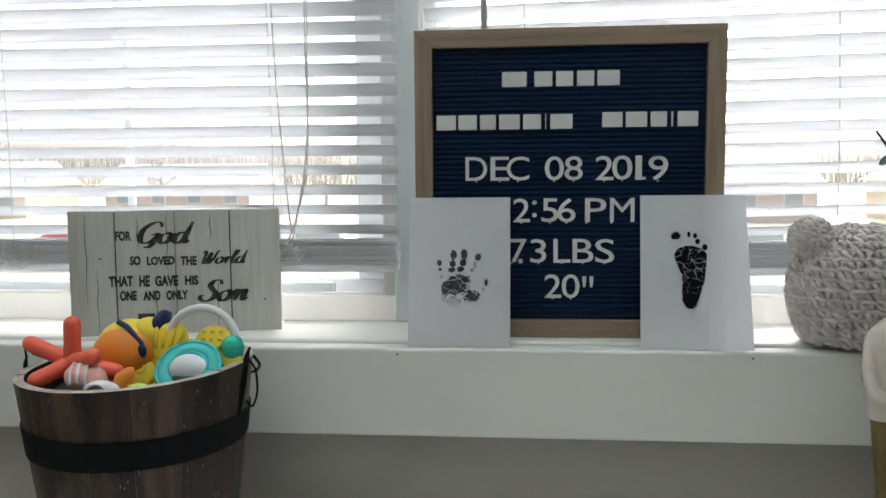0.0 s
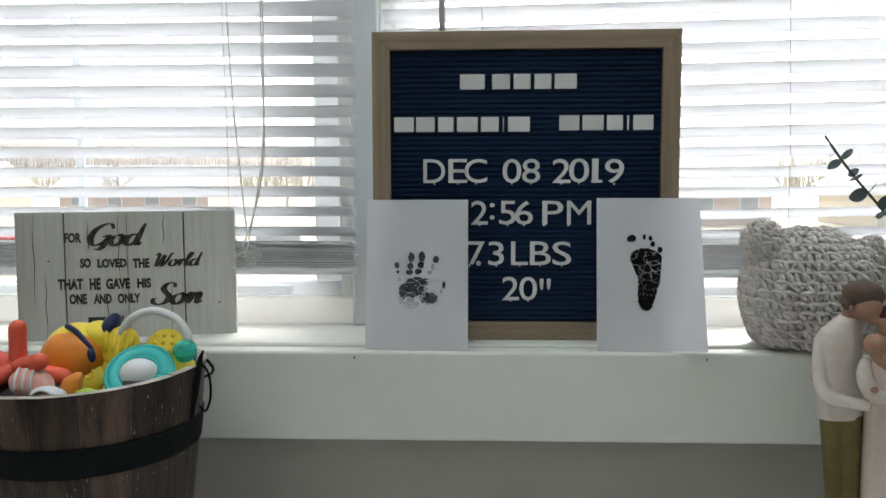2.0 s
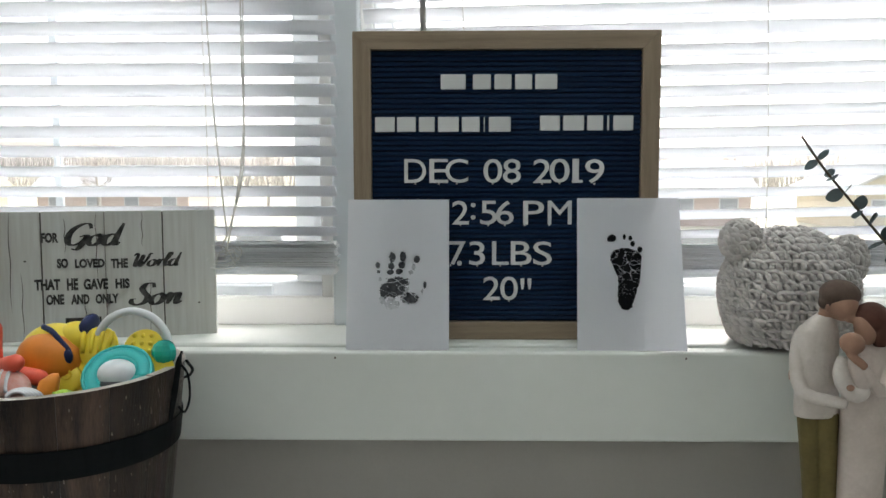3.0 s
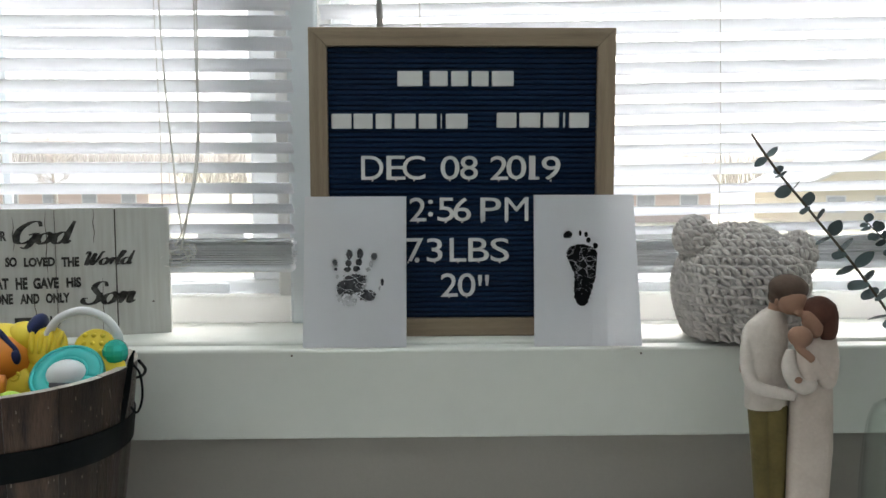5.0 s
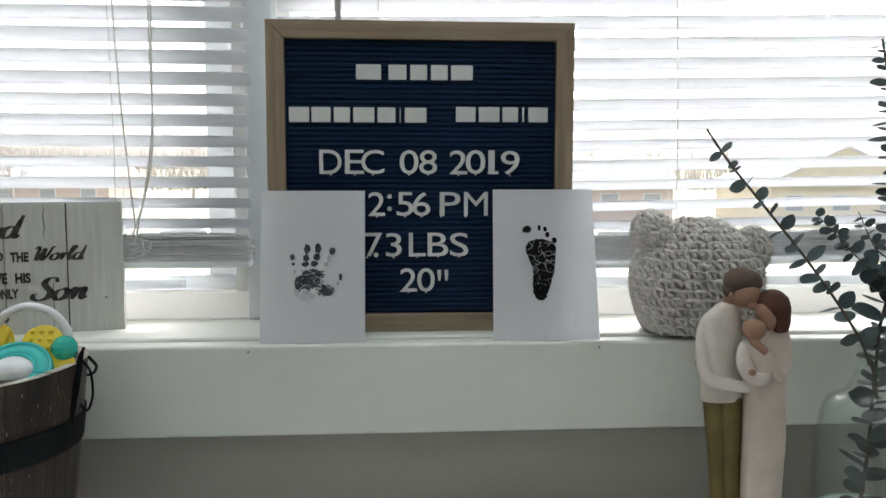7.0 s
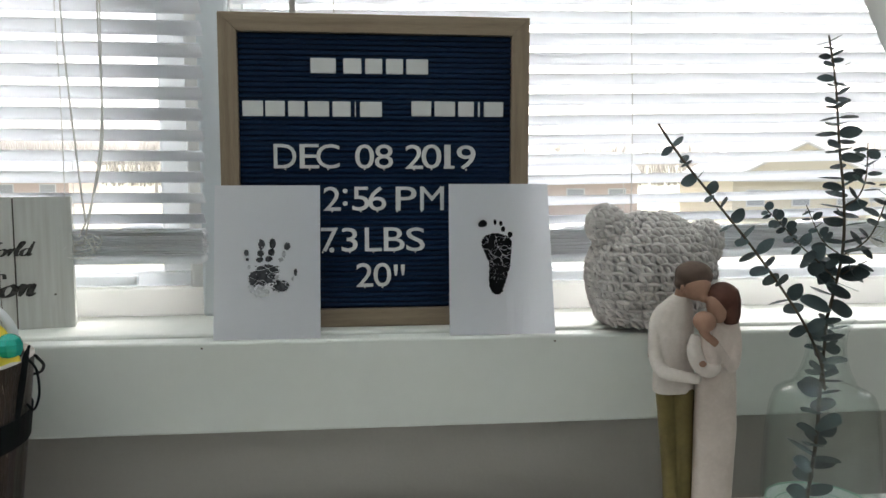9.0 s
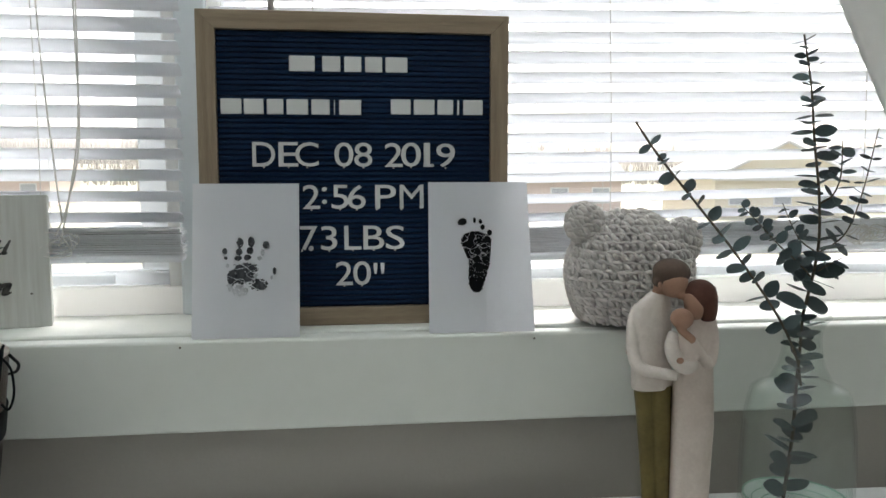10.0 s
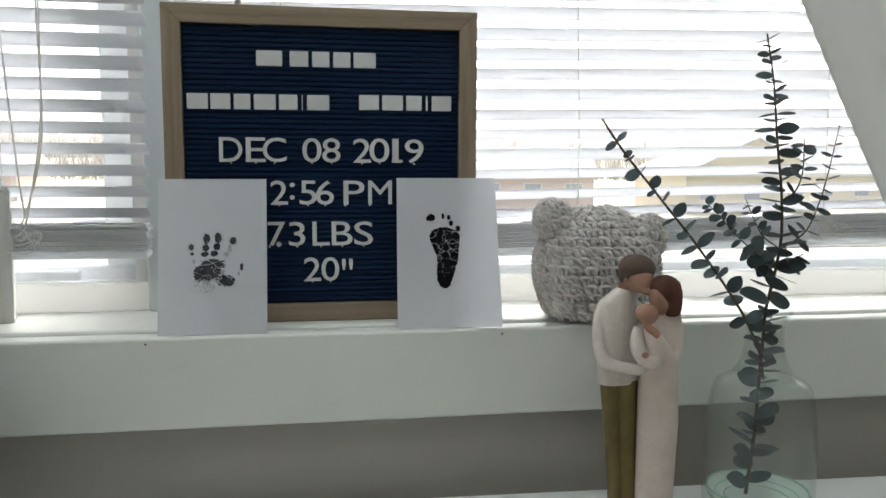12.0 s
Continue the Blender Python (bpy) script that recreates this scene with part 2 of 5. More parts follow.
def loft(rings, n=16, close=True, power=2.0):
    """Rings of (x, y, z, rx, ry) joined into a skin: vertices and faces."""
    verts, faces = [], []
    for x, y, z, rx, ry in rings:
        for i in range(n):
            a = 2 * math.pi * i / n
            c, s = math.cos(a), math.sin(a)
            k = (abs(c) ** power + abs(s) ** power) ** (-1 / power)
            verts.append((x + rx * c * k, y + ry * s * k, z))
    for j in range(len(rings) - 1):
        for i in range(n):
            faces.append((j * n + i, j * n + (i + 1) % n, (j + 1) * n + (i + 1) % n, (j + 1) * n + i))
    if close:
        faces.append(tuple(range(n))[::-1])
        faces.append(tuple(range((len(rings) - 1) * n, len(rings) * n)))
    return verts, faces


def spline(points, steps=6):
    """A smooth line through points (Catmull-Rom)."""
    p = [Vector(q) for q in points]
    p = [2 * p[0] - p[1]] + p + [2 * p[-1] - p[-2]]
    line = []
    for i in range(1, len(p) - 2):
        for k in range(steps):
            t = k / steps
            line.append(0.5 * (2 * p[i] + (p[i + 1] - p[i - 1]) * t + (2 * p[i - 1] - 5 * p[i] + 4 * p[i + 1] - p[i + 2]) * t * t
                               + (3 * p[i] - p[i - 1] - 3 * p[i + 1] + p[i + 2]) * t ** 3))
    return line + [p[-2]]


def tube(line, radius, n=8, flat=1.0):
    """A tube along a line; radius: a number or a function of 0..1."""
    verts, faces = [], []
    up = Vector((0.13, 0.31, 0.94))
    for j, q in enumerate(line):
        way = (line[min(j + 1, len(line) - 1)] - line[max(j - 1, 0)]).normalized()
        side = way.cross(up)
        if side.length < 0.05:
            side = way.cross(Vector((1, 0, 0)))
        side.normalize()
        third = side.cross(way)
        r = radius(j / (len(line) - 1)) if callable(radius) else radius
        for i in range(n):
            a = 2 * math.pi * i / n
            verts.append(q + side * (r * math.cos(a)) + third * (r * flat * math.sin(a)))
    for j in range(len(line) - 1):
        for i in range(n):
            faces.append((j * n + i, j * n + (i + 1) % n, (j + 1) * n + (i + 1) % n, (j + 1) * n + i))
    faces.append(tuple(range(n))[::-1])
    faces.append(tuple(range((len(line) - 1) * n, len(line) * n)))
    return verts, faces


def ball(c, r, n=16, m=10, turn=None):
    """An ellipsoid: vertices and faces."""
    verts, faces = [], []
    r = r if isinstance(r, (tuple, list)) else (r, r, r)
    for j in range(m + 1):
        b = math.pi * j / m
        for i in range(n):
            a = 2 * math.pi * i / n
            v = Vector((r[0] * math.sin(b) * math.cos(a), r[1] * math.sin(b) * math.sin(a), r[2] * math.cos(b)))
            verts.append((turn @ v if turn else v) + Vector(c))
    for j in range(m):
        for i in range(n):
            faces.append((j * n + i, (j + 1) * n + i, (j + 1) * n + (i + 1) % n, j * n + (i + 1) % n))
    return verts, faces


def gather(pieces):
    """Several (verts, faces) as one."""
    verts, faces = [], []
    for v, q in pieces:
        k = len(verts)
        verts += list(v)
        faces += [tuple(i + k for i in w) for w in q]
    return verts, faces


def lathe(profile, n=48):
    """Turns (r, z) about the z axis."""
    verts, faces = [], []
    for r, z in profile:
        for i in range(n):
            a = 2 * math.pi * i / n
            verts.append((r * math.cos(a), r * math.sin(a), z))
    for j in range(len(profile) - 1):
        for i in range(n):
            faces.append((j * n + i, j * n + (i + 1) % n, (j + 1) * n + (i + 1) % n, (j + 1) * n + i))
    return verts, faces


def text_mesh(words, x0, x1, z0, z1, depth, mat, shear=0.0, bold=0.0):
    """Letters of the built-in font, upright and facing -y, fitted into a box."""
    cu = bpy.data.curves.new("letters", "FONT")
    cu.body, cu.shear, cu.offset, cu.resolution_u = words, shear, bold, 4
    ob = bpy.data.objects.new("letters", cu)
    scene.collection.objects.link(ob)
    me = bpy.data.meshes.new_from_object(ob)
    bpy.data.objects.remove(ob)
    bm = bmesh.new()
    bm.from_mesh(me)
    bpy.data.meshes.remove(me)
    bpy.data.curves.remove(cu)
    front = bm.faces[:]
    grown = bmesh.ops.extrude_face_region(bm, geom=front)
    for v in (g for g in grown["geom"] if isinstance(g, bmesh.types.BMVert)):
        v.co.z += 1.0
    xs, ys = [v.co.x for v in bm.verts], [v.co.y for v in bm.verts]
    ax, bx, ay, by = min(xs), max(xs), min(ys), max(ys)
    for v in bm.verts:
        v.co = Vector((x0 + (v.co.x - ax) / (bx - ax) * (x1 - x0), -depth * v.co.z, z0 + (v.co.y - ay) / (by - ay) * (z1 - z0)))
    return finish(bm, "letters", mat)


# ---- the room ----
SILL, TABLE = 0.881, 0.708
WIN_L, WIN_R, WIN_TOP = -1.05, 0.98, 2.05
structure("floor", box_mesh("floor", (-1.8, -2.8, -0.1), (1.9, 1.0, 0.0), M["floor"]), "plain pale grey carpeted floor", "floor")
structure("ceiling", box_mesh("ceiling", (-1.8, -2.8, 2.4), (1.9, 1.0, 2.5), M["ceiling"]), "plain white painted ceiling", "ceiling")
structure("wall_west", box_mesh("wall_west", (-1.8, -2.7, 0), (-1.7, 0.766, 2.4), M["wall"]), "plain warm grey painted wall", "wall")
structure("wall_east", box_mesh("wall_east", (1.8, -2.7, 0), (1.9, 0.766, 2.4), M["wall"]), "plain warm grey painted wall", "wall")
structure("wall_south", box_mesh("wall_south", (-1.8, -2.8, 0), (1.9, -2.7, 2.4), M["wall"]), "plain warm grey painted wall", "wall")
wall_north = structure("wall_north", box_mesh("wall_below", (-1.8, 0.768, 0), (1.9, 0.98, SILL - 0.026), M["wall"]), "warm grey painted window wall with a wide opening", "wall")
part("wall_panel", box_mesh("wall_left", (-1.8, 0.768, SILL - 0.026), (WIN_L, 0.98, 2.4), M["wall"]), wall_north)
part("wall_panel", box_mesh("wall_right", (WIN_R, 0.768, SILL - 0.026), (1.9, 0.98, 2.4), M["wall"]), wall_north)
part("wall_panel", box_mesh("wall_above", (WIN_L, 0.768, WIN_TOP), (WIN_R, 0.98, 2.4), M["wall"]), wall_north)
structure("window_sill", box_mesh("window_sill", (WIN_L, 0.7705, SILL - 0.025), (WIN_R, 0.885, SILL), M["trim"], 0.004, 3), "cream white painted wooden window sill board", "window sill")
apron = structure("trim", box_mesh("apron", (WIN_L - 0.08, 0.745, 0.789), (WIN_R + 0.08, 0.7675, SILL - 0.0025), M["trim"], 0.003, 3), "cream white painted apron board under the sill", "trim")
for x, z in ((-0.078, 0.8725), (0.263, 0.8725)):
    part("nail_head", mesh_of("nail_head", *ball((x, 0.745, z), (0.0011, 0.0006, 0.0011), 8, 5), M["nail"]), apron, "tiny rusty nail head")


# ---- windows ----
def window(name, x0, x1, glass0, glass1, bars):
    """A vinyl window between x0 and x1: outer frame, sash, pane and thin bars."""
    win = structure(name, box_mesh("frame_bottom", (x0, 0.872, SILL), (x1, 0.945, 0.912), M["frame"], 0.002), "white vinyl slider window with clear glass", "window")
    part("window_frame", box_mesh("frame_top", (x0, 0.872, WIN_TOP - 0.035), (x1, 0.945, WIN_TOP), M["frame"], 0.002), win)
    side = 0.014
    part("window_frame", box_mesh("frame_side", (x0, 0.872, 0.912), (x0 + side, 0.945, WIN_TOP - 0.035), M["frame"], 0.002), win)
    part("window_frame", box_mesh("frame_side", (x1 - side, 0.872, 0.912), (x1, 0.945, WIN_TOP - 0.035), M["frame"], 0.002), win)
    part("sash", box_mesh("sash_bottom", (x0 + side, 0.884, 0.912), (x1 - side, 0.925, 0.9285), M["vinyl"], 0.003), win)
    part("sash", box_mesh("sash_top", (x0 + side, 0.884, WIN_TOP - 0.065), (x1 - side, 0.925, WIN_TOP - 0.035), M["vinyl"], 0.003), win)
    part("sash", box_mesh("sash_side", (x0 + side, 0.884, 0.9285), (glass0, 0.925, WIN_TOP - 0.065), M["vinyl"], 0.003), win)
    part("sash", box_mesh("sash_side", (glass1, 0.884, 0.9285), (x1 - side, 0.925, WIN_TOP - 0.065), M["vinyl"], 0.003), win)
    part("sash", box_mesh("sash_pull", (x0 + 0.04, 0.876, 0.9140), (glass1 - 0.026 if x0 < -0.5 else x1 - 0.06, 0.884, 0.9255), M["vinyl"], 0.002), win)
    for x in bars:
        part("glazing_bar", box_mesh("glazing_bar", (x - 0.0045, 0.898, 0.9285), (x + 0.0045, 0.903, WIN_TOP - 0.065), M["post"], 0.001), win)
    pane = part("pane", box_mesh("pane", (glass0, 0.909, 0.9285), (glass1, 0.913, WIN_TOP - 0.065), M["glass"]), win, "clear window glass")
    pane.visible_shadow = False
    return win


window("window_1", WIN_L, -0.098, WIN_L + 0.045, -0.143, [-0.420])
window("window_2", -0.065, WIN_R, -0.029, WIN_R - 0.045, [])
structure("window_post", box_mesh("window_post", (-0.098, 0.866, SILL), (-0.0655, 0.95, WIN_TOP), M["post"], 0.003), "white post between the two windows", "window frame")


# ---- blinds ----
PITCH, TILT_SLAT, BLIND_Y = 0.0217, radians(27), 0.845


def slat_mesh(length, width=0.025, crown=0.0022, thick=0.0005):
    """A thin crowned slat along x, its middle at the origin."""
    verts, faces, n = [], [], 5
    for x in (-length / 2, length / 2):
        for side in (0, 1):
            for i in range(n):
                u = i / (n - 1) * 2 - 1
                verts.append((x, u * width / 2, crown * (1 - u * u) + (thick if side else 0)))
    for s in (0, 1):
        for i in range(n - 1):
            a, b = s * n + i, 2 * n + s * n + i
            faces.append((a, a + 1, b + 1, b) if s == 0 else (a, b, b + 1, a + 1))
    faces += [(0, n, 3 * n, 2 * n), (n - 1, 3 * n - 1, 4 * n - 1, 2 * n - 1)]
    for k in (0, 2 * n):
        faces.append(tuple(k + i for i in range(n)) + tuple(k + n + i for i in range(n))[::-1])
    return mesh_of("slat", verts, faces, M["slat"])


def blind(x0, x1, z0, ladders, label, sag=0.0):
    rng = random.Random(int(x1 * 1000))
    askew = pose(0.46, 0, 1.1, 0, sag, 0) @ pose(-0.46, 0, -1.1)
    base = thing("window_blind", pose(0, BLIND_Y, 0) @ askew, label, "blind", "blinds in the windows")
    length, mid = x1 - x0, (x0 + x1) / 2
    data = slat_mesh(length)
    z = z0
    while z < 1.98:
        part("slat", data, base, m=pose(mid + rng.uniform(-0.0012, 0.0012), rng.uniform(-0.0006, 0.0006), z + rng.uniform(-0.0007, 0.0007),
                                        -math.degrees(TILT_SLAT) + rng.uniform(-1.5, 1.5), rng.uniform(-0.08, 0.08), 0))
        z += PITCH
    # the gathered slats and the bottom rail
    zs, packed = 0.9522, slat_mesh(length, 0.0245, 0.0009, 0.0013)
    while zs < 0.977:
        part("slat", packed, base, m=pose(mid + rng.uniform(-0.0018, 0.0018), rng.uniform(-0.0015, 0.0015), zs, rng.uniform(-1.2, 0.6), rng.uniform(-0.04, 0.04), 0))
        zs += 0.0019
    part("bottom_rail", box_mesh("bottom_rail", (x0, -0.0125, 0.9425), (x1, 0.0125, 0.9515), M["slat"], 0.004, 3), base, "white enamelled bottom rail")
    part("head_rail", box_mesh("head_rail", (x0, -0.0125, 1.985), (x1, 0.0125, 2.03), M["slat"], 0.002), base)
    for x in ladders:
        for y in (-0.0132, 0.0132):
            line = spline([(x + 0.0015 * math.sin(k * 1.7), y, 0.95 + 0.13 * k) for k in range(9)], 4)
            part("ladder_cord", mesh_of("ladder_cord", *tube(line, 0.0005, 5), M["cord"]), base)
        # the slack of the ladder cords, in loops on the gathered slats
        for k in range(9):
            w, h, o = rng.uniform(0.006, 0.020), rng.uniform(0.003, 0.012), rng.uniform(-0.008, 0.022)
            turn = rng.uniform(-0.6, 0.6)
            pts = []
            for i in range(9):
                a = 2 * math.pi * i / 8 + turn
                pts.append((x + o + w * math.cos(a), -0.016 - 0.002 * math.sin(3 * a) - 0.0006 * k, 0.962 + rng.uniform(-0.004, 0.004) + h * math.sin(a + turn)))
            part("slack_cord", mesh_of("slack_cord", *tube(spline(pts, 4), 0.0006, 5), M["cord"]), base)
    return base


left_blind = blind(WIN_L + 0.012, -0.0895, 0.9886, (-0.5285, -0.2265, -0.85), "white slatted mini blind with gathered bottom slats and tangled cords")
right_blind = blind(-0.056, WIN_R - 0.012, 0.9886, (0.3655, 0.665, 0.05), "white slatted mini blind hanging slightly askew over the sill", -1.1)
# tilt cords and lift cord of the left blind, tilt wand of the right one
for pts in (((-0.2245, -0.016, 2.0), (-0.2255, -0.0155, 1.5), (-0.2205, -0.015, 1.2), (-0.211, -0.0155, 1.05), (-0.205, -0.016, 0.985)),
            ((-0.182, -0.017, 2.0), (-0.182, -0.017, 1.5), (-0.1825, -0.017, 1.2), (-0.186, -0.017, 1.08), (-0.197, -0.018, 1.01), (-0.207, -0.018, 0.966)),
            ((-0.184, -0.0165, 2.0), (-0.1835, -0.0165, 1.5), (-0.185, -0.0165, 1.2), (-0.185, -0.0165, 1.07), (-0.200, -0.0175, 1.0), (-0.212, -0.018, 0.972))):
    part("lift_cord", mesh_of("lift_cord", *tube(spline(pts, 8), 0.0009, 6), M["cord"]), left_blind)
part("tilt_wand", mesh_of("tilt_wand", *tube([Vector((0.008, -0.02, 2.0)), Vector((0.008, -0.02, 1.13))], 0.0036, 6), M["wand"]), right_blind, "grey plastic tilt wand")


# ---- curtain ----
def curtain():
    verts, faces, nu, nv = [], [], 46, 40
    for j in range(nv + 1):
        z = 0.45 + (2.15 - 0.45) * j / nv
        k = 1.206 - z
        edge = 0.549 + 0.50 * k + 0.16 * max(k, 0) ** 2
        edge = min(max(edge, 0.18), 0.86)
        for i in range(nu + 1):
            u = i / nu
            x = edge + (1.02 - edge) * u
            fold = 0.012 * math.sin(u * 22 + z * 1.5) + 0.006 * math.sin(u * 47 + z * 3.0 + 1)
            verts.append((x, 0.725 + fold * (0.35 + 0.65 * u) - 0.012 * max(0, 1 - u * 10) ** 2, z))
    for j in range(nv):
        for i in range(nu):
            a = j * (nu + 1) + i
            faces.append((a, a + 1, a + nu + 2, a + nu + 1))
    ob = tagged(new("curtain", mesh_of("curtain", verts, faces, M["sheer"])), "white sheer curtain drawn aside at the window", "curtain")
    s = ob.modifiers.new("thickness", "SOLIDIFY")
    s.thickness = 0.0012
    rod = tagged(new("curtain_rod", mesh_of("curtain_rod", *tube([Vector((-1.2, 0.725, 2.16)), Vector((1.15, 0.725, 2.16))], 0.009, 12), M["iron"])), "dark metal curtain rod over the window", "curtain rod")
    for x in (-1.15, 1.1):
        part("rod_bracket", box_mesh("rod_bracket", (x - 0.008, 0.725, 2.15), (x + 0.008, 0.768, 2.17), M["iron"], 0.002), rod)


curtain()


# ---- table ----
def table():
    t = thing("side_table", pose(0.155, 0, 0, 0, 0, -2.0), "white painted table under the window", "table")
    part("tabletop", box_mesh("tabletop", (-0.62, 0.28, TABLE - 0.025), (0.85, 0.7445, TABLE), M["table"], 0.004, 3), t)
    for x in (-0.57, 0.79):
        for y in (0.33, 0.68):
            part("leg", box_mesh("leg", (x - 0.022, y - 0.022, 0), (x + 0.022, y + 0.022, TABLE - 0.025), M["table"], 0.003), t)


table()


# ---- letter board ----
LETTER_ROWS = [
    (0.159, 0.183, [('D', -0.102, -0.08), ('E', -0.077, -0.058), ('C', -0.061, -0.038), ('0', -0.023, -0.004), ('8', -0.003, 0.015), ('2', 0.027, 0.045), ('0', 0.045, 0.065), ('1', 0.064, 0.078), ('9', 0.079, 0.098)]),
    (0.117, 0.141, [('2', -0.054, -0.037), ('5', -0.026, -0.009), ('6', -0.009, 0.009), ('P', 0.018, 0.039), ('M', 0.043, 0.067)]),
    (0.122, 0.139, [(':', -0.035, -0.03)]),
    (0.076, 0.1, [('7', -0.057, -0.04), ('3', -0.036, -0.02), ('L', -0.013, 0.004), ('B', 0.006, 0.027), ('S', 0.028, 0.047)]),
    (0.075, 0.08, [('.', -0.049, -0.044)]),
    (0.04, 0.064, [('2', -0.022, -0.005), ('0', -0.005, 0.013)]),
    (0.051, 0.062, [('"', 0.016, 0.027)]),
]
BAR_ROWS = [
    (0.247, 0.272, [(-0.066, -0.039), (-0.034, -0.014), (-0.0125, 0.0065), (0.008, 0.027), (0.028, 0.052)]),
    (0.205, 0.23, [(-0.132, -0.11), (-0.11, -0.089), (-0.088, -0.07), (-0.069, -0.046), (-0.045, -0.025), (-0.023, -0.02), (-0.018, 0.006)]),
    (0.206, 0.231, [(0.033, 0.055), (0.056, 0.079), (0.08, 0.098), (0.1, 0.104), (0.106, 0.128)]),
]
SIGN_WORDS = [
    ('FOR', -0.1705, -0.1541, 0.1005, 0.1109, 0),
    ('God', -0.1487, -0.0887, 0.0922, 0.1204, 1),
    ('SO', -0.1563, -0.1456, 0.0743, 0.0843, 0),
    ('LOVED', -0.1392, -0.1105, 0.0739, 0.0834, 0),
    ('THE', -0.1045, -0.0878, 0.0729, 0.0829, 0),
    ('World', -0.0834, -0.0333, 0.0736, 0.0889, 1),
    ('THAT', -0.1784, -0.1539, 0.052, 0.0634, 0),
    ('HE', -0.1476, -0.1367, 0.0511, 0.0635, 0),
    ('GAVE', -0.1315, -0.1078, 0.0512, 0.0627, 0),
    ('HIS', -0.1007, -0.0868, 0.0515, 0.0621, 0),
    ('ONE', -0.1677, -0.1506, 0.0366, 0.0475, 0),
    ('AND', -0.1442, -0.1264, 0.0364, 0.0468, 0),
    ('ONLY', -0.1205, -0.0979, 0.0362, 0.0465, 0),
    ('Son', -0.0885, -0.0343, 0.0327, 0.0569, 1),
]


def letter_board():
    w, h, rail, deep = 0.305, 0.309, 0.0178, 0.02
    b = thing("letter_board", pose(0.0902, 0.7905, SILL + 0.0005, -0.5, 0, 0) @ Matrix.Diagonal((1.0100, 1.0, 1.0085, 1)), "oak-framed navy felt letter board with white letters on the sill", "letter board")
    # mitred rails
    def rail_mesh(corners, mat):
        bm = bmesh.new()
        rows = [[bm.verts.new((x, y, z)) for x, z in corners] for y in (0.0, deep)]
        bm.faces.new(rows[0])
        bm.faces.new(rows[1][::-1])
        for i in range(4):
            bm.faces.new((rows[0][i], rows[1][i], rows[1][(i + 1) % 4], rows[0][(i + 1) % 4]))
        bmesh.ops.bevel(bm, geom=bm.edges[:], offset=0.0006, segments=1, affect="EDGES")
        return finish(bm, "frame_rail", mat)
    x, i = w / 2, w / 2 - rail
    part("frame_rail", rail_mesh([(-x, 0), (x, 0), (i, rail), (-i, rail)], M["oak"]), b)
    part("frame_rail", rail_mesh([(-x, h), (-i, h - rail), (i, h - rail), (x, h)], M["oak"]), b)
    part("frame_rail", rail_mesh([(-x, 0), (-i, rail), (-i, h - rail), (-x, h)], M["oak_up"]), b)
    part("frame_rail", rail_mesh([(x, 0), (x, h), (i, h - rail), (i, rail)], M["oak_up"]), b)
    part("backing", box_mesh("backing", (-i, 0.010, rail), (i, 0.018, h - rail), M["felt"]), b)
    step = 0.00522
    count = int((h - 2 * rail) / step)
    strip = box_mesh("felt_strip", (-i, 0.005, 0.0004), (i, 0.011, step - 0.0007), M["felt"], 0.0012, 2)
    for k in range(count):
        part("felt_strip", strip, b, m=pose(0, 0, rail + 0.0012 + k * step))
    rng = random.Random(5)
    for z0, z1, chars in LETTER_ROWS:
        for c, u0, u1 in chars:
            if c == "1":
                part("letter_foot", box_mesh("letter_foot", ((u0 + u1) / 2 - 0.0045, 0.003, z0), ((u0 + u1) / 2 + 0.0065, 0.0052, z0 + 0.003), M["letter"], 0.0008), b)
                u0, u1 = (u0 + u1) / 2 - 0.0038, (u0 + u1) / 2 + 0.0024
            letter = part("letter", text_mesh(c, u0, u1, z0, z1, 0.0022, M["letter"], 0, 0.0 if c in "1M" else 0.002), b, m=pose(0, 0.0052, 0, 0, rng.uniform(-0.3, 0.3), 0))
            if c not in ':."1':
                at = u0 + 0.0016 if c in "PM7" else (u0 + u1) / 2
                part("letter_prong", box_mesh("letter_prong", (at - 0.0008, -0.001, z0 - 0.0016), (at + 0.0008, 0.0, z0 + 0.0004), M["letter"]), letter)
    for z0, z1, bars in BAR_ROWS:
        for u0, u1 in bars:
            m = (z1 - z0) * 0.2
            part("letter_bar", box_mesh("letter_bar", (u0 + 0.001, 0.0028, z0 + m), (u1 - 0.001, 0.0052, z1 - m), M["letter"], 0.001), b, "plain white bar")


letter_board()


# ---- paper cards with ink prints ----
def card(x, width, height, lean, curl, label, skew=0.0):
    """A sheet leaning on the board; curl: how far its free edge bends forward at the foot."""
    c = thing("paper_card", pose(x, 0.7505, SILL - 0.002, -lean, 0, 0), label, "card", "cards with ink prints")
    n, verts, faces = 14, [], []

    def at(u, v):
        bend = curl * max(0, (u / width + 0.5) - 0.55) ** 2 / 0.2 * (1 - v / height)
        return (u + skew * (1 - v / height), -bend, v)
    for j in range(n + 1):
        for i in range(n + 1):
            verts.append(at((i / n - 0.5) * width, j / n * height))
    for j in range(n):
        for i in range(n):
            a = j * (n + 1) + i
            faces.append((a, a + 1, a + n + 2, a + n + 1))
    sheet = part("sheet", mesh_of("sheet", verts, faces, M["paper"], False), c)
    s = sheet.modifiers.new("thickness", "SOLIDIFY")
    s.thickness, s.offset = 0.0004, 1
    return c


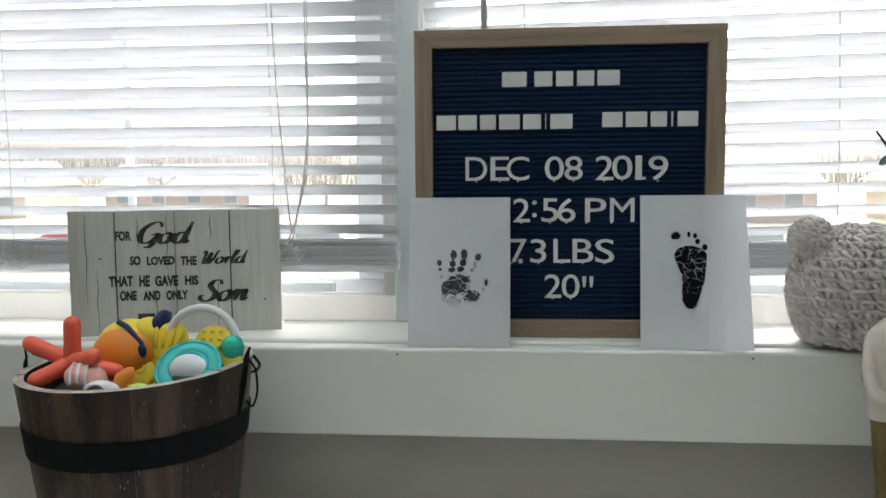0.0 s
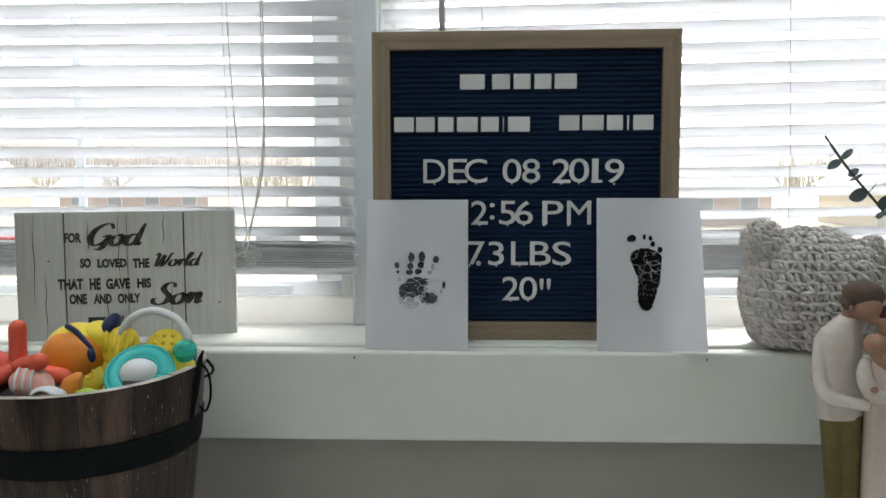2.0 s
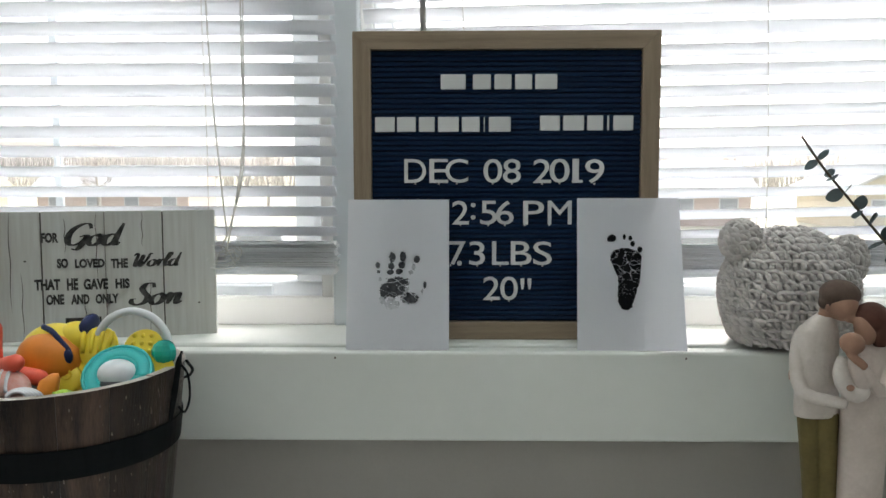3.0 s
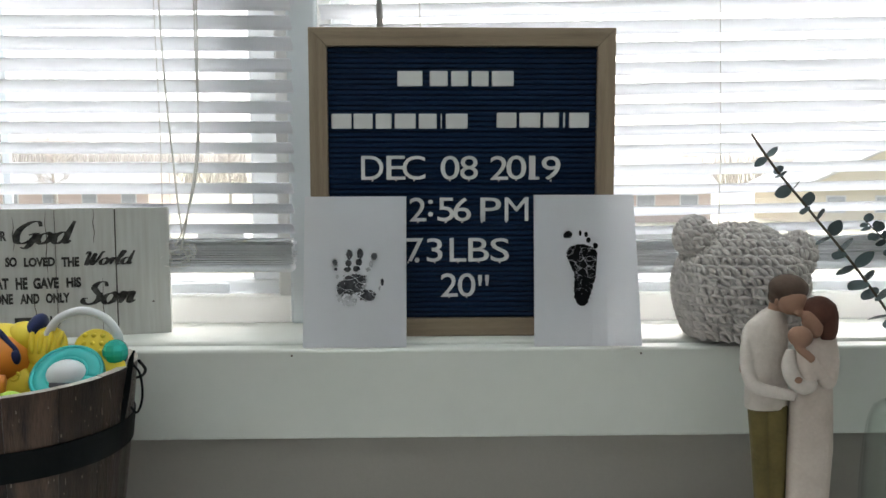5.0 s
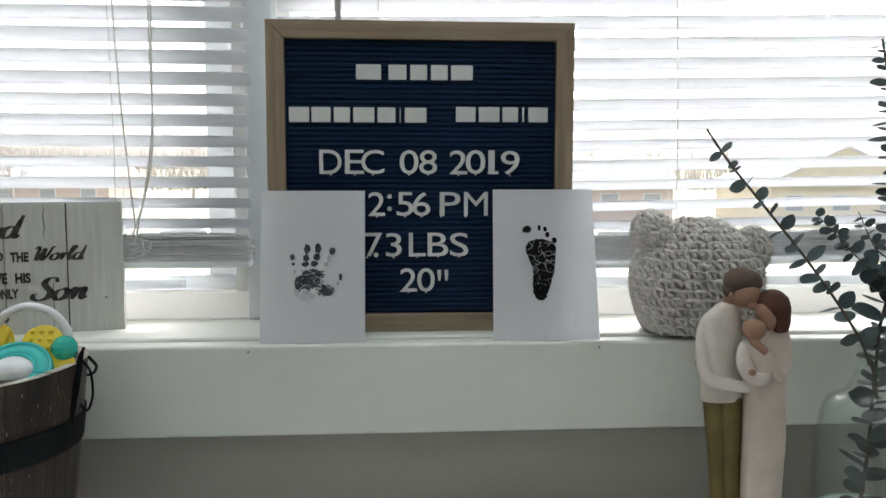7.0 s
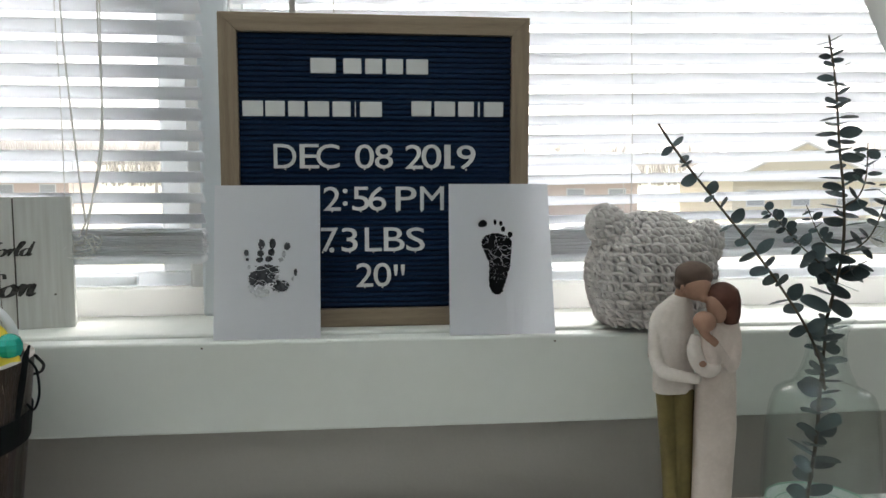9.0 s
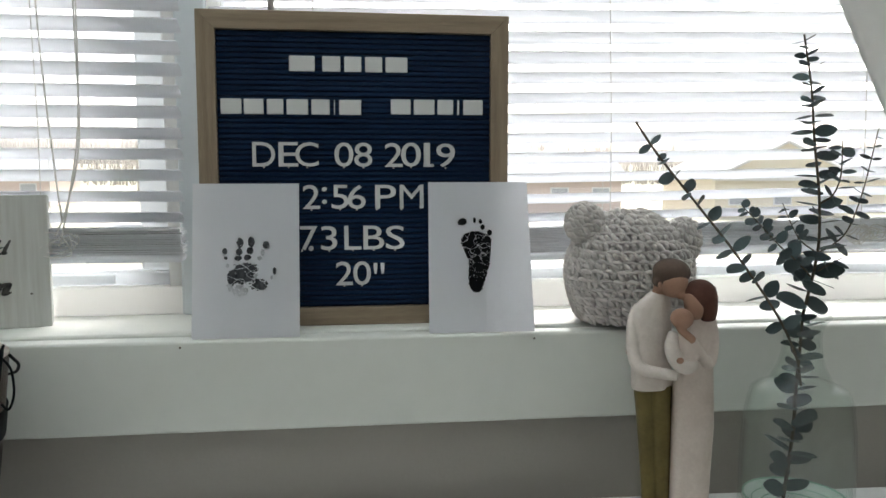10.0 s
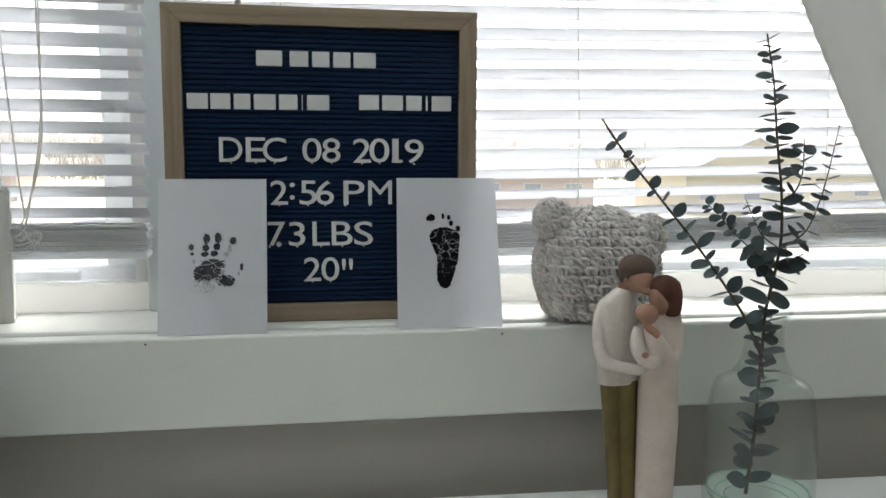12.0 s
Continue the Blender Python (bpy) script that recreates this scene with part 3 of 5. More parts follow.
def ink_mesh(parent, inside, u0, u1, v0, v1, mat, cell=0.0004):
    """A ragged ink print: the small squares of a fine grid on the card where inside(u, v) holds."""
    nu, nv = int((u1 - u0) / cell), int((v1 - v0) / cell)
    verts, faces, at = [], [], {}
    for j in range(nv):
        for i in range(nu):
            if not inside(u0 + (i + 0.5) * cell, v0 + (j + 0.5) * cell):
                continue
            quad = []
            for a, b in ((i, j), (i + 1, j), (i + 1, j + 1), (i, j + 1)):
                if (a, b) not in at:
                    at[a, b] = len(verts)
                    verts.append((u0 + a * cell, -0.0007, v0 + b * cell))
                quad.append(at[a, b])
            faces.append(quad)
    part("ink_print", mesh_of("ink_print", verts, faces, mat, False), parent)


def rough_at(u, v, scale, seed=0.0):
    return noise.noise(Vector((u * scale, v * scale, seed)))


first = card(-0.0175, 0.1012, 0.1497, 12.0, 0.0, "white paper card with small smudged black ink print", 0.0)
# u, v, half width, half height of the inked pads: four long marks, the broad pad below and a short mark beside it
DARK_PADS = [(-0.0058, 0.0915, 0.0031, 0.0050), (-0.0066, 0.0828, 0.0030, 0.0034), (-0.0074, 0.0766, 0.0034, 0.0026),
             (0.0048, 0.0924, 0.0032, 0.0050), (0.0035, 0.0838, 0.0032, 0.0035), (0.0014, 0.0774, 0.0034, 0.0029),
             (0.0187, 0.0895, 0.0030, 0.0036), (-0.0201, 0.0835, 0.0024, 0.0031), (-0.0193, 0.0770, 0.0014, 0.0016), (0.0267, 0.0640, 0.0016, 0.0037)]
BROAD_PADS = [(-0.0010, 0.0655, 0.0122, 0.0064), (-0.0128, 0.0580, 0.0052, 0.0072), (-0.0035, 0.0575, 0.0098, 0.0056), (0.0120, 0.0510, 0.0088, 0.0054)]
PALE_PADS = [(0.0155, 0.0815, 0.0018, 0.0036), (0.0128, 0.0764, 0.0021, 0.0022), (-0.0176, 0.0697, 0.0016, 0.0018), (-0.0060, 0.0455, 0.0072, 0.0052),
             (0.0240, 0.0580, 0.0010, 0.0030), (-0.0150, 0.0500, 0.0030, 0.0050), (0.0040, 0.0585, 0.0070, 0.0060)]


def within(pads, u, v, ragged):
    k = ragged * (rough_at(u, v, 420, 1.0) + 0.6 * rough_at(u, v, 1100, 2.0))
    return any(((u - a) / c) ** 2 + ((v - b) / d) ** 2 < 1 + k for a, b, c, d in pads)


def dark_mark(u, v):
    if within(DARK_PADS, u, v, 0.35):
        return rough_at(u, v, 500, 5.0) > -0.68
    crease = min(abs(rough_at(u, v, 75, 8.0) + 0.12), abs(rough_at(u * 0.6, v * 1.4, 95, 11.0) - 0.05))
    return within(BROAD_PADS, u, v, 0.6) and crease > 0.028 and rough_at(u, v, 260, 4.0) > -0.62


def pale_mark(u, v):
    return within(PALE_PADS, u, v, 0.7) and rough_at(u, v, 400, 6.0) > -0.40 and not dark_mark(u, v)


ink_mesh(first, dark_mark, -0.026, 0.030, 0.040, 0.100, M["ink"])
ink_mesh(first, pale_mark, -0.026, 0.030, 0.036, 0.090, M["ink_pale"])

second = card(0.211, 0.1008, 0.1507, 11.5, 0.022, "curling white paper card with a larger black ink print", -0.002)
# the long print: its height over the card's foot, and the edges at that height
SOLE_V = (0.0392, 0.0427, 0.0514, 0.0644, 0.0731, 0.0818, 0.0883, 0.0945, 0.0982, 0.1004)
SOLE_L = (-0.0068, -0.0115, -0.0134, -0.0126, -0.0130, -0.0170, -0.0198, -0.0192, -0.0162, -0.0095)
SOLE_R = (-0.0034, 0.0007, 0.0033, 0.0072, 0.0093, 0.0110, 0.0115, 0.0100, 0.0058, -0.0010)
ROUND_PADS = [(-0.0176, 0.1105, 0.0040, 0.0036), (-0.0203, 0.1095, 0.0024, 0.0026), (-0.0057, 0.1118, 0.0015, 0.0029), (0.0003, 0.1105, 0.0018, 0.0026),
              (0.0024, 0.1049, 0.0022, 0.0028), (0.0093, 0.0992, 0.0025, 0.0029)]


def long_mark(u, v):
    u -= 0.0012
    if within(ROUND_PADS, u, v, 0.18):
        return True
    if not SOLE_V[0] < v < SOLE_V[-1]:
        return False
    k = 0.0011 * rough_at(u, v, 300, 3.0) + 0.0007 * rough_at(u, v, 900, 4.0)
    if not float(np.interp(v, SOLE_V, SOLE_L)) + k < u < float(np.interp(v, SOLE_V, SOLE_R)) + k:
        return False
    upper = min(max((v - 0.050) / 0.020, 0.0), 1.0)
    lines = min(abs(rough_at(u * 0.6, v * 1.3, 90, 7.0) - 0.02), abs(rough_at(u * 1.2, v * 0.9, 80, 9.0) + 0.05), abs(rough_at(u * 1.5, v * 1.0, 100, 12.0) - 0.08))
    return lines > 0.011 * upper and rough_at(u, v, 520, 14.0) > -0.75


ink_mesh(second, long_mark, -0.023, 0.014, 0.037, 0.116, M["ink_sole"])


# ---- printed wooden sign ----
# handwritten letters as pen strokes: x-height 1, capitals 2
PEN = {}
PEN["G"] = (1.5, [[(1.40, 1.55), (1.20, 1.95), (0.75, 1.95), (0.28, 1.50), (0.10, 0.90), (0.25, 0.25), (0.65, 0.05), (1.05, 0.30), (1.25, 0.85)], [(0.85, 0.80), (1.32, 0.90), (1.22, 0.20), (0.95, -0.35), (0.60, -0.30)]])
PEN["o"] = (0.98, [[(0.50, 1.0), (0.12, 0.75), (0.05, 0.30), (0.35, 0.0), (0.72, 0.25), (0.78, 0.70), (0.50, 1.0), (0.75, 0.85), (1.05, 0.92)]])
PEN["d"] = (1.1, [[(0.75, 0.85), (0.45, 1.0), (0.10, 0.70), (0.08, 0.25), (0.35, 0.0), (0.65, 0.2), (0.80, 0.7)], [(0.95, 2.0), (0.84, 1.0), (0.80, 0.3), (0.92, 0.02), (1.15, 0.25)]])
PEN["W"] = (1.8, [[(0.0, 1.60), (0.20, 1.95), (0.40, 1.70), (0.38, 0.80), (0.45, 0.0), (0.80, 0.70), (1.0, 1.70), (0.98, 0.70), (1.05, 0.0), (1.50, 0.90), (1.70, 1.90), (1.95, 1.80)]])
PEN["r"] = (0.72, [[(0.0, 0.55), (0.22, 1.0), (0.24, 0.55), (0.20, 0.0)], [(0.22, 0.50), (0.42, 0.92), (0.65, 0.98), (0.72, 0.80)]])
PEN["l"] = (0.62, [[(0.0, 0.30), (0.40, 1.2), (0.55, 1.85), (0.38, 1.95), (0.22, 1.2), (0.20, 0.3), (0.36, 0.0), (0.62, 0.25)]])
PEN["S"] = (1.3, [[(1.22, 1.55), (1.05, 1.92), (0.65, 1.92), (0.45, 1.50), (0.70, 1.10), (1.02, 0.70), (0.92, 0.20), (0.50, 0.0), (0.10, 0.18), (0.05, 0.50), (0.28, 0.55)]])
PEN["n"] = (1.1, [[(0.0, 0.6), (0.2, 1.0), (0.25, 0.5), (0.2, 0.0)], [(0.22, 0.4), (0.50, 0.9), (0.75, 0.95), (0.75, 0.4), (0.82, 0.03), (1.12, 0.25)]])


def pen_mesh(word, x0, x1, z0, z1, mat):
    """A slanted brush-script word, thick on the downstrokes, fitted into a box."""
    verts, faces, pen = [], [], 0.0
    for c in word:
        step, strokes = PEN[c]
        for pts in strokes:
            line = spline([(x + pen + 0.30 * y, 0, y) for x, y in pts], 6)
            k = len(verts)
            for j, q in enumerate(line):
                way = (line[min(j + 1, len(line) - 1)] - line[max(j - 1, 0)]).normalized()
                ease = math.sin(math.pi * min(max(j / (len(line) - 1), 0.06), 0.94)) ** 0.4
                half = (0.070 + 0.165 * abs(way.z) ** 1.4) * ease
                side = Vector((way.z, 0, -way.x)) * half
                verts += [q - side, q + side]
            faces += [(k + 2 * j, k + 2 * j + 1, k + 2 * j + 3, k + 2 * j + 2) for j in range(len(line) - 1)]
        pen += step
    xs, zs = [v.x for v in verts], [v.z for v in verts]
    ax, bx, az, bz = min(xs), max(xs), min(zs), max(zs)
    verts = [(x0 + (v.x - ax) / (bx - ax) * (x1 - x0), -0.0003, z0 + (v.z - az) / (bz - az) * (z1 - z0)) for v in verts]
    return mesh_of("letters", verts, faces, mat, False)


def sign():
    s = thing("wooden_sign", pose(-0.217, 0.822, SILL, -2, 0, 14), "whitewashed plank sign with worn black lettering, standing on the sill", "sign")
    part("box_frame", box_mesh("box_frame", (-0.2168, 0.002, 0.0), (-0.0004, 0.026, 0.1318), M["sign_edge"], 0.0008), s)
    for a, b in ((-0.2175, -0.1716), (-0.1702, -0.1102), (-0.1096, -0.0534), (-0.0521, 0.0)):
        part("plank", box_mesh("plank", (a, 0, 0), (b, 0.006, 0.1325), M["whitewash"], 0.0006, 1), s)
    part("backing", box_mesh("backing", (-0.2160, 0.0012, 0.001), (-0.0012, 0.0019, 0.131), M["crack"]), s)
    for x, z0, z1 in ((-0.2005, 0.03, 0.1325), (-0.19, 0.0, 0.07), (-0.148, 0.09, 0.125), (-0.118, 0.06, 0.13), (-0.073, 0.095, 0.131), (-0.0665, 0.0, 0.06), (-0.1305, 0.01, 0.045)):
        pts = [(x + 0.0007 * math.sin(k * 2.1 + x * 900), -0.0001, z0 + (z1 - z0) * k / 6) for k in range(7)]
        part("crack", mesh_of("crack", *tube(spline(pts, 3), lambda q: 0.00042 * math.sin(0.2 + 2.7 * q), 5), M["crack"]), s)
    for x, z in ((-0.1865, 0.082), (-0.0175, 0.034)):
        part("knot", mesh_of("knot", *ball((x, 0.0002, z), (0.0016, 0.0004, 0.0011), 10, 6), M["crack"]), s)
    for words, u0, u1, v0, v1, script in SIGN_WORDS:
        data = pen_mesh(words, u0, u1, v0, v1, M["sign_ink"]) if script else text_mesh(words, u0, u1, v0, v1, 0.0003, M["sign_ink"], 0.0, 0.05)
        part("lettering", data, s, m=pose(0, -0.0002, 0))
    part("lettering_bar", box_mesh("lettering_bar", (-0.150, -0.0004, 0.0140), (-0.133, 0.0005, 0.0225), M["sign_ink"]), s)
    part("lettering", text_mesh("3:16", -0.1275, -0.1075, 0.0130, 0.0235, 0.0003, M["sign_ink"], 0.0, 0.03), s, m=pose(0, -0.0002, 0))


sign()


# ---- crocheted hat ----
def hat():
    h = thing("crochet_hat", pose(0.3705, 0.776, SILL, 0, 0, -4) @ Matrix.Scale(0.965, 4), "chunky oatmeal crocheted hat with two round ears", "hat")
    H, RX, RY = 0.1150, 0.0645, 0.05

    def radius(s):
        # narrow at the foot, widest at the middle, rounded over the crown
        body = 0.74 + 0.28 * math.sin(math.pi * min(0.06 + s * 0.86, 1.0) ** 0.9)
        return body * (1.0 if s < 0.42 else max(1 - ((s - 0.42) / 0.585) ** 2.4, 0.0) ** 0.5)

    def skin(s, a, grow=1.0):
        c, q, k = math.cos(a), math.sin(a), max(radius(min(max(s, 0.0), 1.0)), 0.02) * grow
        f = (abs(c) ** 2.4 + abs(q) ** 2.4) ** (-1 / 2.4)
        return Vector((RX * k * c * f, RY * k * q * f, 0.005 + H * s))
    rings = [(0, 0, 0.004 + H * s, RX * max(radius(s), 0.02) * 0.985, RY * max(radius(s), 0.02) * 0.98) for s in [k / 24 for k in range(25)]]
    part("wool_lining", mesh_of("wool_lining", *loft(rings, 32, power=2.4), M["wool_core"]), h)
    rng = random.Random(21)
    pieces = []

    def yarn(points, thick):
        pieces.append(tube(spline(points, 3), lambda q: thick * (0.62 + 0.38 * math.sin(math.pi * min(max(q, 0.04), 0.96))), 7))

    def stitch(at, out_of, a, s, da, ds):
        """One stitch: two plump legs that meet below in a V and a loop lying over their heads."""
        def p(u, v, lift):
            q = at(s + (v + rng.uniform(-0.09, 0.09)) * ds, a + (u + rng.uniform(-0.07, 0.07)) * da)
            return q + out_of(q) * (lift + rng.uniform(-0.0003, 0.0003))
        thick, sway = rng.uniform(0.0025, 0.0031), rng.uniform(-0.12, 0.12)
        yarn([p(0.10 + sway, -0.55, -0.0006), p(-0.10 + sway, -0.20, 0.0014), p(-0.30, 0.12, 0.0018), p(-0.42, 0.44, 0.0002)], thick)
        yarn([p(0.30 + sway, -0.50, -0.0004), p(0.30, -0.12, 0.0016), p(0.20, 0.18, 0.0020), p(0.05, 0.50, 0.0004)], thick * 0.95)
        yarn([p(-0.55, 0.36, 0.0004), p(-0.15, 0.50, 0.0020), p(0.30, 0.40, 0.0022), p(0.58, 0.18, 0.0006)], thick * 0.85)

    def outward(q):
        return Vector((q.x / RX ** 2, q.y / RY ** 2, max(0.0, q.z / H - 0.55) * 34)).normalized()
    levels, s = [], 0.030
    while s < 0.985:
        levels.append(s)
        k = radius(s)
        s += 0.083 * (1.0 if s < 0.62 else max(0.42, k))
    for j, s in enumerate(levels):
        count = max(6, int(31 * radius(s)))
        for i in range(count):
            a = 2 * math.pi * (i + 0.36 * j + rng.uniform(-0.06, 0.06)) / count
            if math.sin(a) > 0.8:
                continue
            stitch(skin, outward, a, s, 2 * math.pi / count, 0.083 * (1.0 if s < 0.62 else max(0.42, radius(s))))
    body = part("crochet_stitches", mesh_of("crochet_stitches", *gather(pieces), M["wool"]), h)
    body["kind"] = "stuff"

    def fuzz_on(parent, spots, length):
        hairs = []
        for p, out in spots:
            tip = p + (out * 0.7 + Vector((rng.uniform(-1, 1), rng.uniform(-1, 1), rng.uniform(-1, 1)))) * length * rng.uniform(0.5, 1.2)
            mid = (p + tip) / 2 + Vector((rng.uniform(-1, 1), rng.uniform(-1, 1), rng.uniform(-1, 1))) * length * 0.25
            side = (tip - p).cross(Vector((0.3, 0.2, 0.9))).normalized() * 0.00010
            hairs.append(([p - side, p + side, mid + side, mid - side, tip], [(0, 1, 2, 3), (3, 2, 4)]))
        fuzz = part("wool_fuzz", mesh_of("wool_fuzz", *gather(hairs), M["wool"], False), parent)
        fuzz["kind"] = "stuff"
    spots = []
    for k in range(12000):
        p = skin(rng.uniform(0.0, 0.985), rng.uniform(0.9, 2 * math.pi - 0.9) + math.pi / 2, 1.035)
        spots.append((p, outward(p)))
    fuzz_on(h, spots, 0.0042)
    for ex, ez, rx, rz, lean in ((-0.0515, 0.1075, 0.0185, 0.0195, -0.35), (0.0505, 0.0860, 0.0195, 0.0255, 0.30)):
        c, tilt = Vector((ex, -0.012, ez)), Matrix.Rotation(lean, 3, "Y")

        def ear_at(s, a, c=c, tilt=tilt, rx=rx, rz=rz):
            b = math.pi * (1 - s)
            return c + tilt @ Vector((rx * math.sin(b) * math.cos(a), 0.0140 * math.sin(b) * math.sin(a), rz * math.cos(b)))

        def ear_out(q, c=c):
            return (q - c).normalized()
        ear = part("ear", mesh_of("ear", *ball(c, (rx * 0.95, 0.0132, rz * 0.95), 20, 12, tilt), M["wool_core"]), h)
        pieces = []
        for j in range(6):
            s = 0.13 + 0.15 * j
            count = max(5, int(13 * math.sin(math.pi * s)))
            for i in range(count):
                stitch(ear_at, ear_out, 2 * math.pi * (i + 0.4 * j) / count, s, 2 * math.pi / count, 0.15)
        knit = part("ear_stitches", mesh_of("ear_stitches", *gather(pieces), M["wool"]), ear)
        knit["kind"] = "stuff"
        spots = [(q, ear_out(q)) for q in [ear_at(rng.uniform(0.05, 0.95), rng.uniform(0, 6.28)) for _ in range(900)]]
        fuzz_on(ear, spots, 0.0050)


hat()


# ---- bucket of toys ----
BX, BY = -0.2885, 0.633


def bucket():
    b = thing("wooden_bucket", pose(BX, BY, TABLE), "dark wooden stave bucket with iron band, full of toys", "bucket")
    top, r1, r0, th, n = 0.179, 0.0970, 0.0755, 0.008, 16
    rng = random.Random(4)

    def stave(a0, a1, rise):
        verts, faces, k, rows = [], [], 4, (0.0, 0.06, 0.12, top)
        for inner in (0, 1):
            for z in rows:
                r = r0 + (r1 - r0) * z / top - inner * th
                for i in range(k + 1):
                    a = a0 + (a1 - a0) * i / k
                    edge = 0.0004 if i in (0, k) and not inner else 0.0
                    verts.append(((r - edge) * math.cos(a), (r - edge) * math.sin(a), z + (rise + 0.002 + 0.0032 * math.cos(a) if z == top else 0.0)))
        per, rowc = (k + 1) * len(rows), k + 1
        for j in range(len(rows) - 1):
            for i in range(k):
                a = j * rowc + i
                faces.append((a, a + 1, a + rowc + 1, a + rowc))
                c = per + a
                faces.append((c, c + rowc, c + rowc + 1, c + 1))
            for i in (0, k):
                a = j * rowc + i
                faces.append((a, a + rowc, per + a + rowc, per + a))
        for j in (0, len(rows) - 1):
            for i in range(k):
                a = j * rowc + i
                faces.append((a, a + 1, per + a + 1, per + a))
        me = mesh_of("stave", verts, faces, [M["stave"], M["rim_wood"]], False)
        for q in me.polygons[-k:]:
            q.material_index = 1
        return me
    for i in range(n):
        part("stave", stave(2 * math.pi * (i + 0.003) / n, 2 * math.pi * (i + 0.997) / n, rng.uniform(-0.0003, 0.0003)), b)
    part("base_board", mesh_of("base_board", *loft([(0, 0, 0.008, 0.068, 0.068), (0, 0, 0.018, 0.069, 0.069)], 40), M["stave"]), b)

    # pale chips and scratches where the stain has worn off
    chips = []
    for k in range(150):
        a, q = rng.uniform(math.pi, 2 * math.pi), rng.uniform(0.03, 0.176)
        r = r0 + (r1 - r0) * q / top + 0.0003
        w, hgt = rng.uniform(0.0002, 0.0006), rng.uniform(0.0004, 0.0035) * (1 if rng.random() < 0.7 else 2)
        da = w / r
        chips.append(([(r * math.cos(a - da), r * math.sin(a - da), q), (r * math.cos(a + da), r * math.sin(a + da), q + rng.uniform(-0.0004, 0.0004)),
                       (r * math.cos(a + da * 0.5), r * math.sin(a + da * 0.5), q + hgt), (r * math.cos(a - da * 0.6), r * math.sin(a - da * 0.6), q + hgt * 0.9)], [(0, 1, 2, 3)]))
    worn = part("worn_chips", mesh_of("worn_chips", *gather(chips), M["chip"], False), b, "pale worn flecks in the dark stain")
    worn["kind"] = "stuff"

    def ring(z0, z1, out):
        ra, rb = r0 + (r1 - r0) * z0 / top, r0 + (r1 - r0) * z1 / top
        return lathe([(ra + 0.0002, z0), (ra + out, z0), (rb + out, z1), (rb + 0.0002, z1), (ra + 0.0002, z0)], 64)
    part("iron_band", mesh_of("iron_band", *ring(0.1165, 0.1400, 0.0016), M["iron"], False), b, "flat black iron band")
    # the ears and the bail, which hangs down behind
    for side in (-1, 1):
        x = side * (r1 + 0.0015)
        pts = [(x - side * 0.010, -0.012, 0.135), (x - side * 0.003, -0.010, 0.165), (x + side * 0.0005, -0.006, 0.188), (x + side * 0.003, -0.004, 0.197)]
        part("ear", mesh_of("ear", *tube(spline(pts, 5), lambda q: 0.0044 * (1 - 0.7 * q), 8, 0.35), M["iron"]), b, "bent iron ear")
        hook = [(x + side * 0.001, -0.004, 0.186), (x + side * 0.006, -0.001, 0.176), (x + side * 0.006, 0.002, 0.156), (x + side * 0.001, 0.003, 0.143), (x - side * 0.004, 0.002, 0.148)]
        part("bail_hook", mesh_of("bail_hook", *tube(spline(hook, 5), 0.0010, 8), M["iron"]), b)
    bail = [(-(r1 + 0.004), 0.003, 0.186), (-(r1 - 0.004), 0.04, 0.168), (-0.065, 0.083, 0.150), (0, 0.0985, 0.142), (0.065, 0.083, 0.150), (r1 - 0.004, 0.04, 0.168), (r1 + 0.004, 0.003, 0.186)]
    part("bail", mesh_of("bail", *tube(spline([(x, y + 0.004, z) for x, y, z in bail], 8), 0.0013, 8), M["iron"]), b, "thin iron wire bail")


bucket()
# Added dark filler: one plain form closes the bucket under the toys.
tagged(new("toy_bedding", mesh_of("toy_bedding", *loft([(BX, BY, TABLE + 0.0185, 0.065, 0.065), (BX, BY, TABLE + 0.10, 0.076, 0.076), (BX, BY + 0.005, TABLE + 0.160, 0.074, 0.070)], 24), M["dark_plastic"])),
       "dark filler inside the bucket under the toys", "toys", kind="stuff")


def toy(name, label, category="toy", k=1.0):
    """A toy set deeper by scaling it k times about the first camera eye, to fit the view."""
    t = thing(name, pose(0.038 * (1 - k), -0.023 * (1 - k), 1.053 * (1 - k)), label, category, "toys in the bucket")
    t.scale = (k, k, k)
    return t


def star_toy():
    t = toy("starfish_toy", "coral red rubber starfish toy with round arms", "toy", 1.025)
    c = Vector((-0.3245, 0.592, 0.8985))
    arms = [(-0.323, 0.592, 0.935), (-0.3685, 0.600, 0.9135), (-0.345, 0.566, 0.8875), (-0.2915, 0.569, 0.9095), (-0.286, 0.597, 0.889)]
    for p in arms:
        way = Vector(p) - c
        line = [c + way * q for q in (0, 0.25, 0.5, 0.75, 0.9)] + [c + way * q for q in (0.97, 1.03, 1.06)]
        rad = [0.0078, 0.0070, 0.0065, 0.0068, 0.0067, 0.0058, 0.0036, 0.0008]
        part("arm", mesh_of("arm", *tube(line, lambda q: rad[round(q * 7)], 14), M["coral"]), t)
    part("middle", mesh_of("middle", *ball(c, (0.0105, 0.009, 0.0105)), M["coral"]), t)


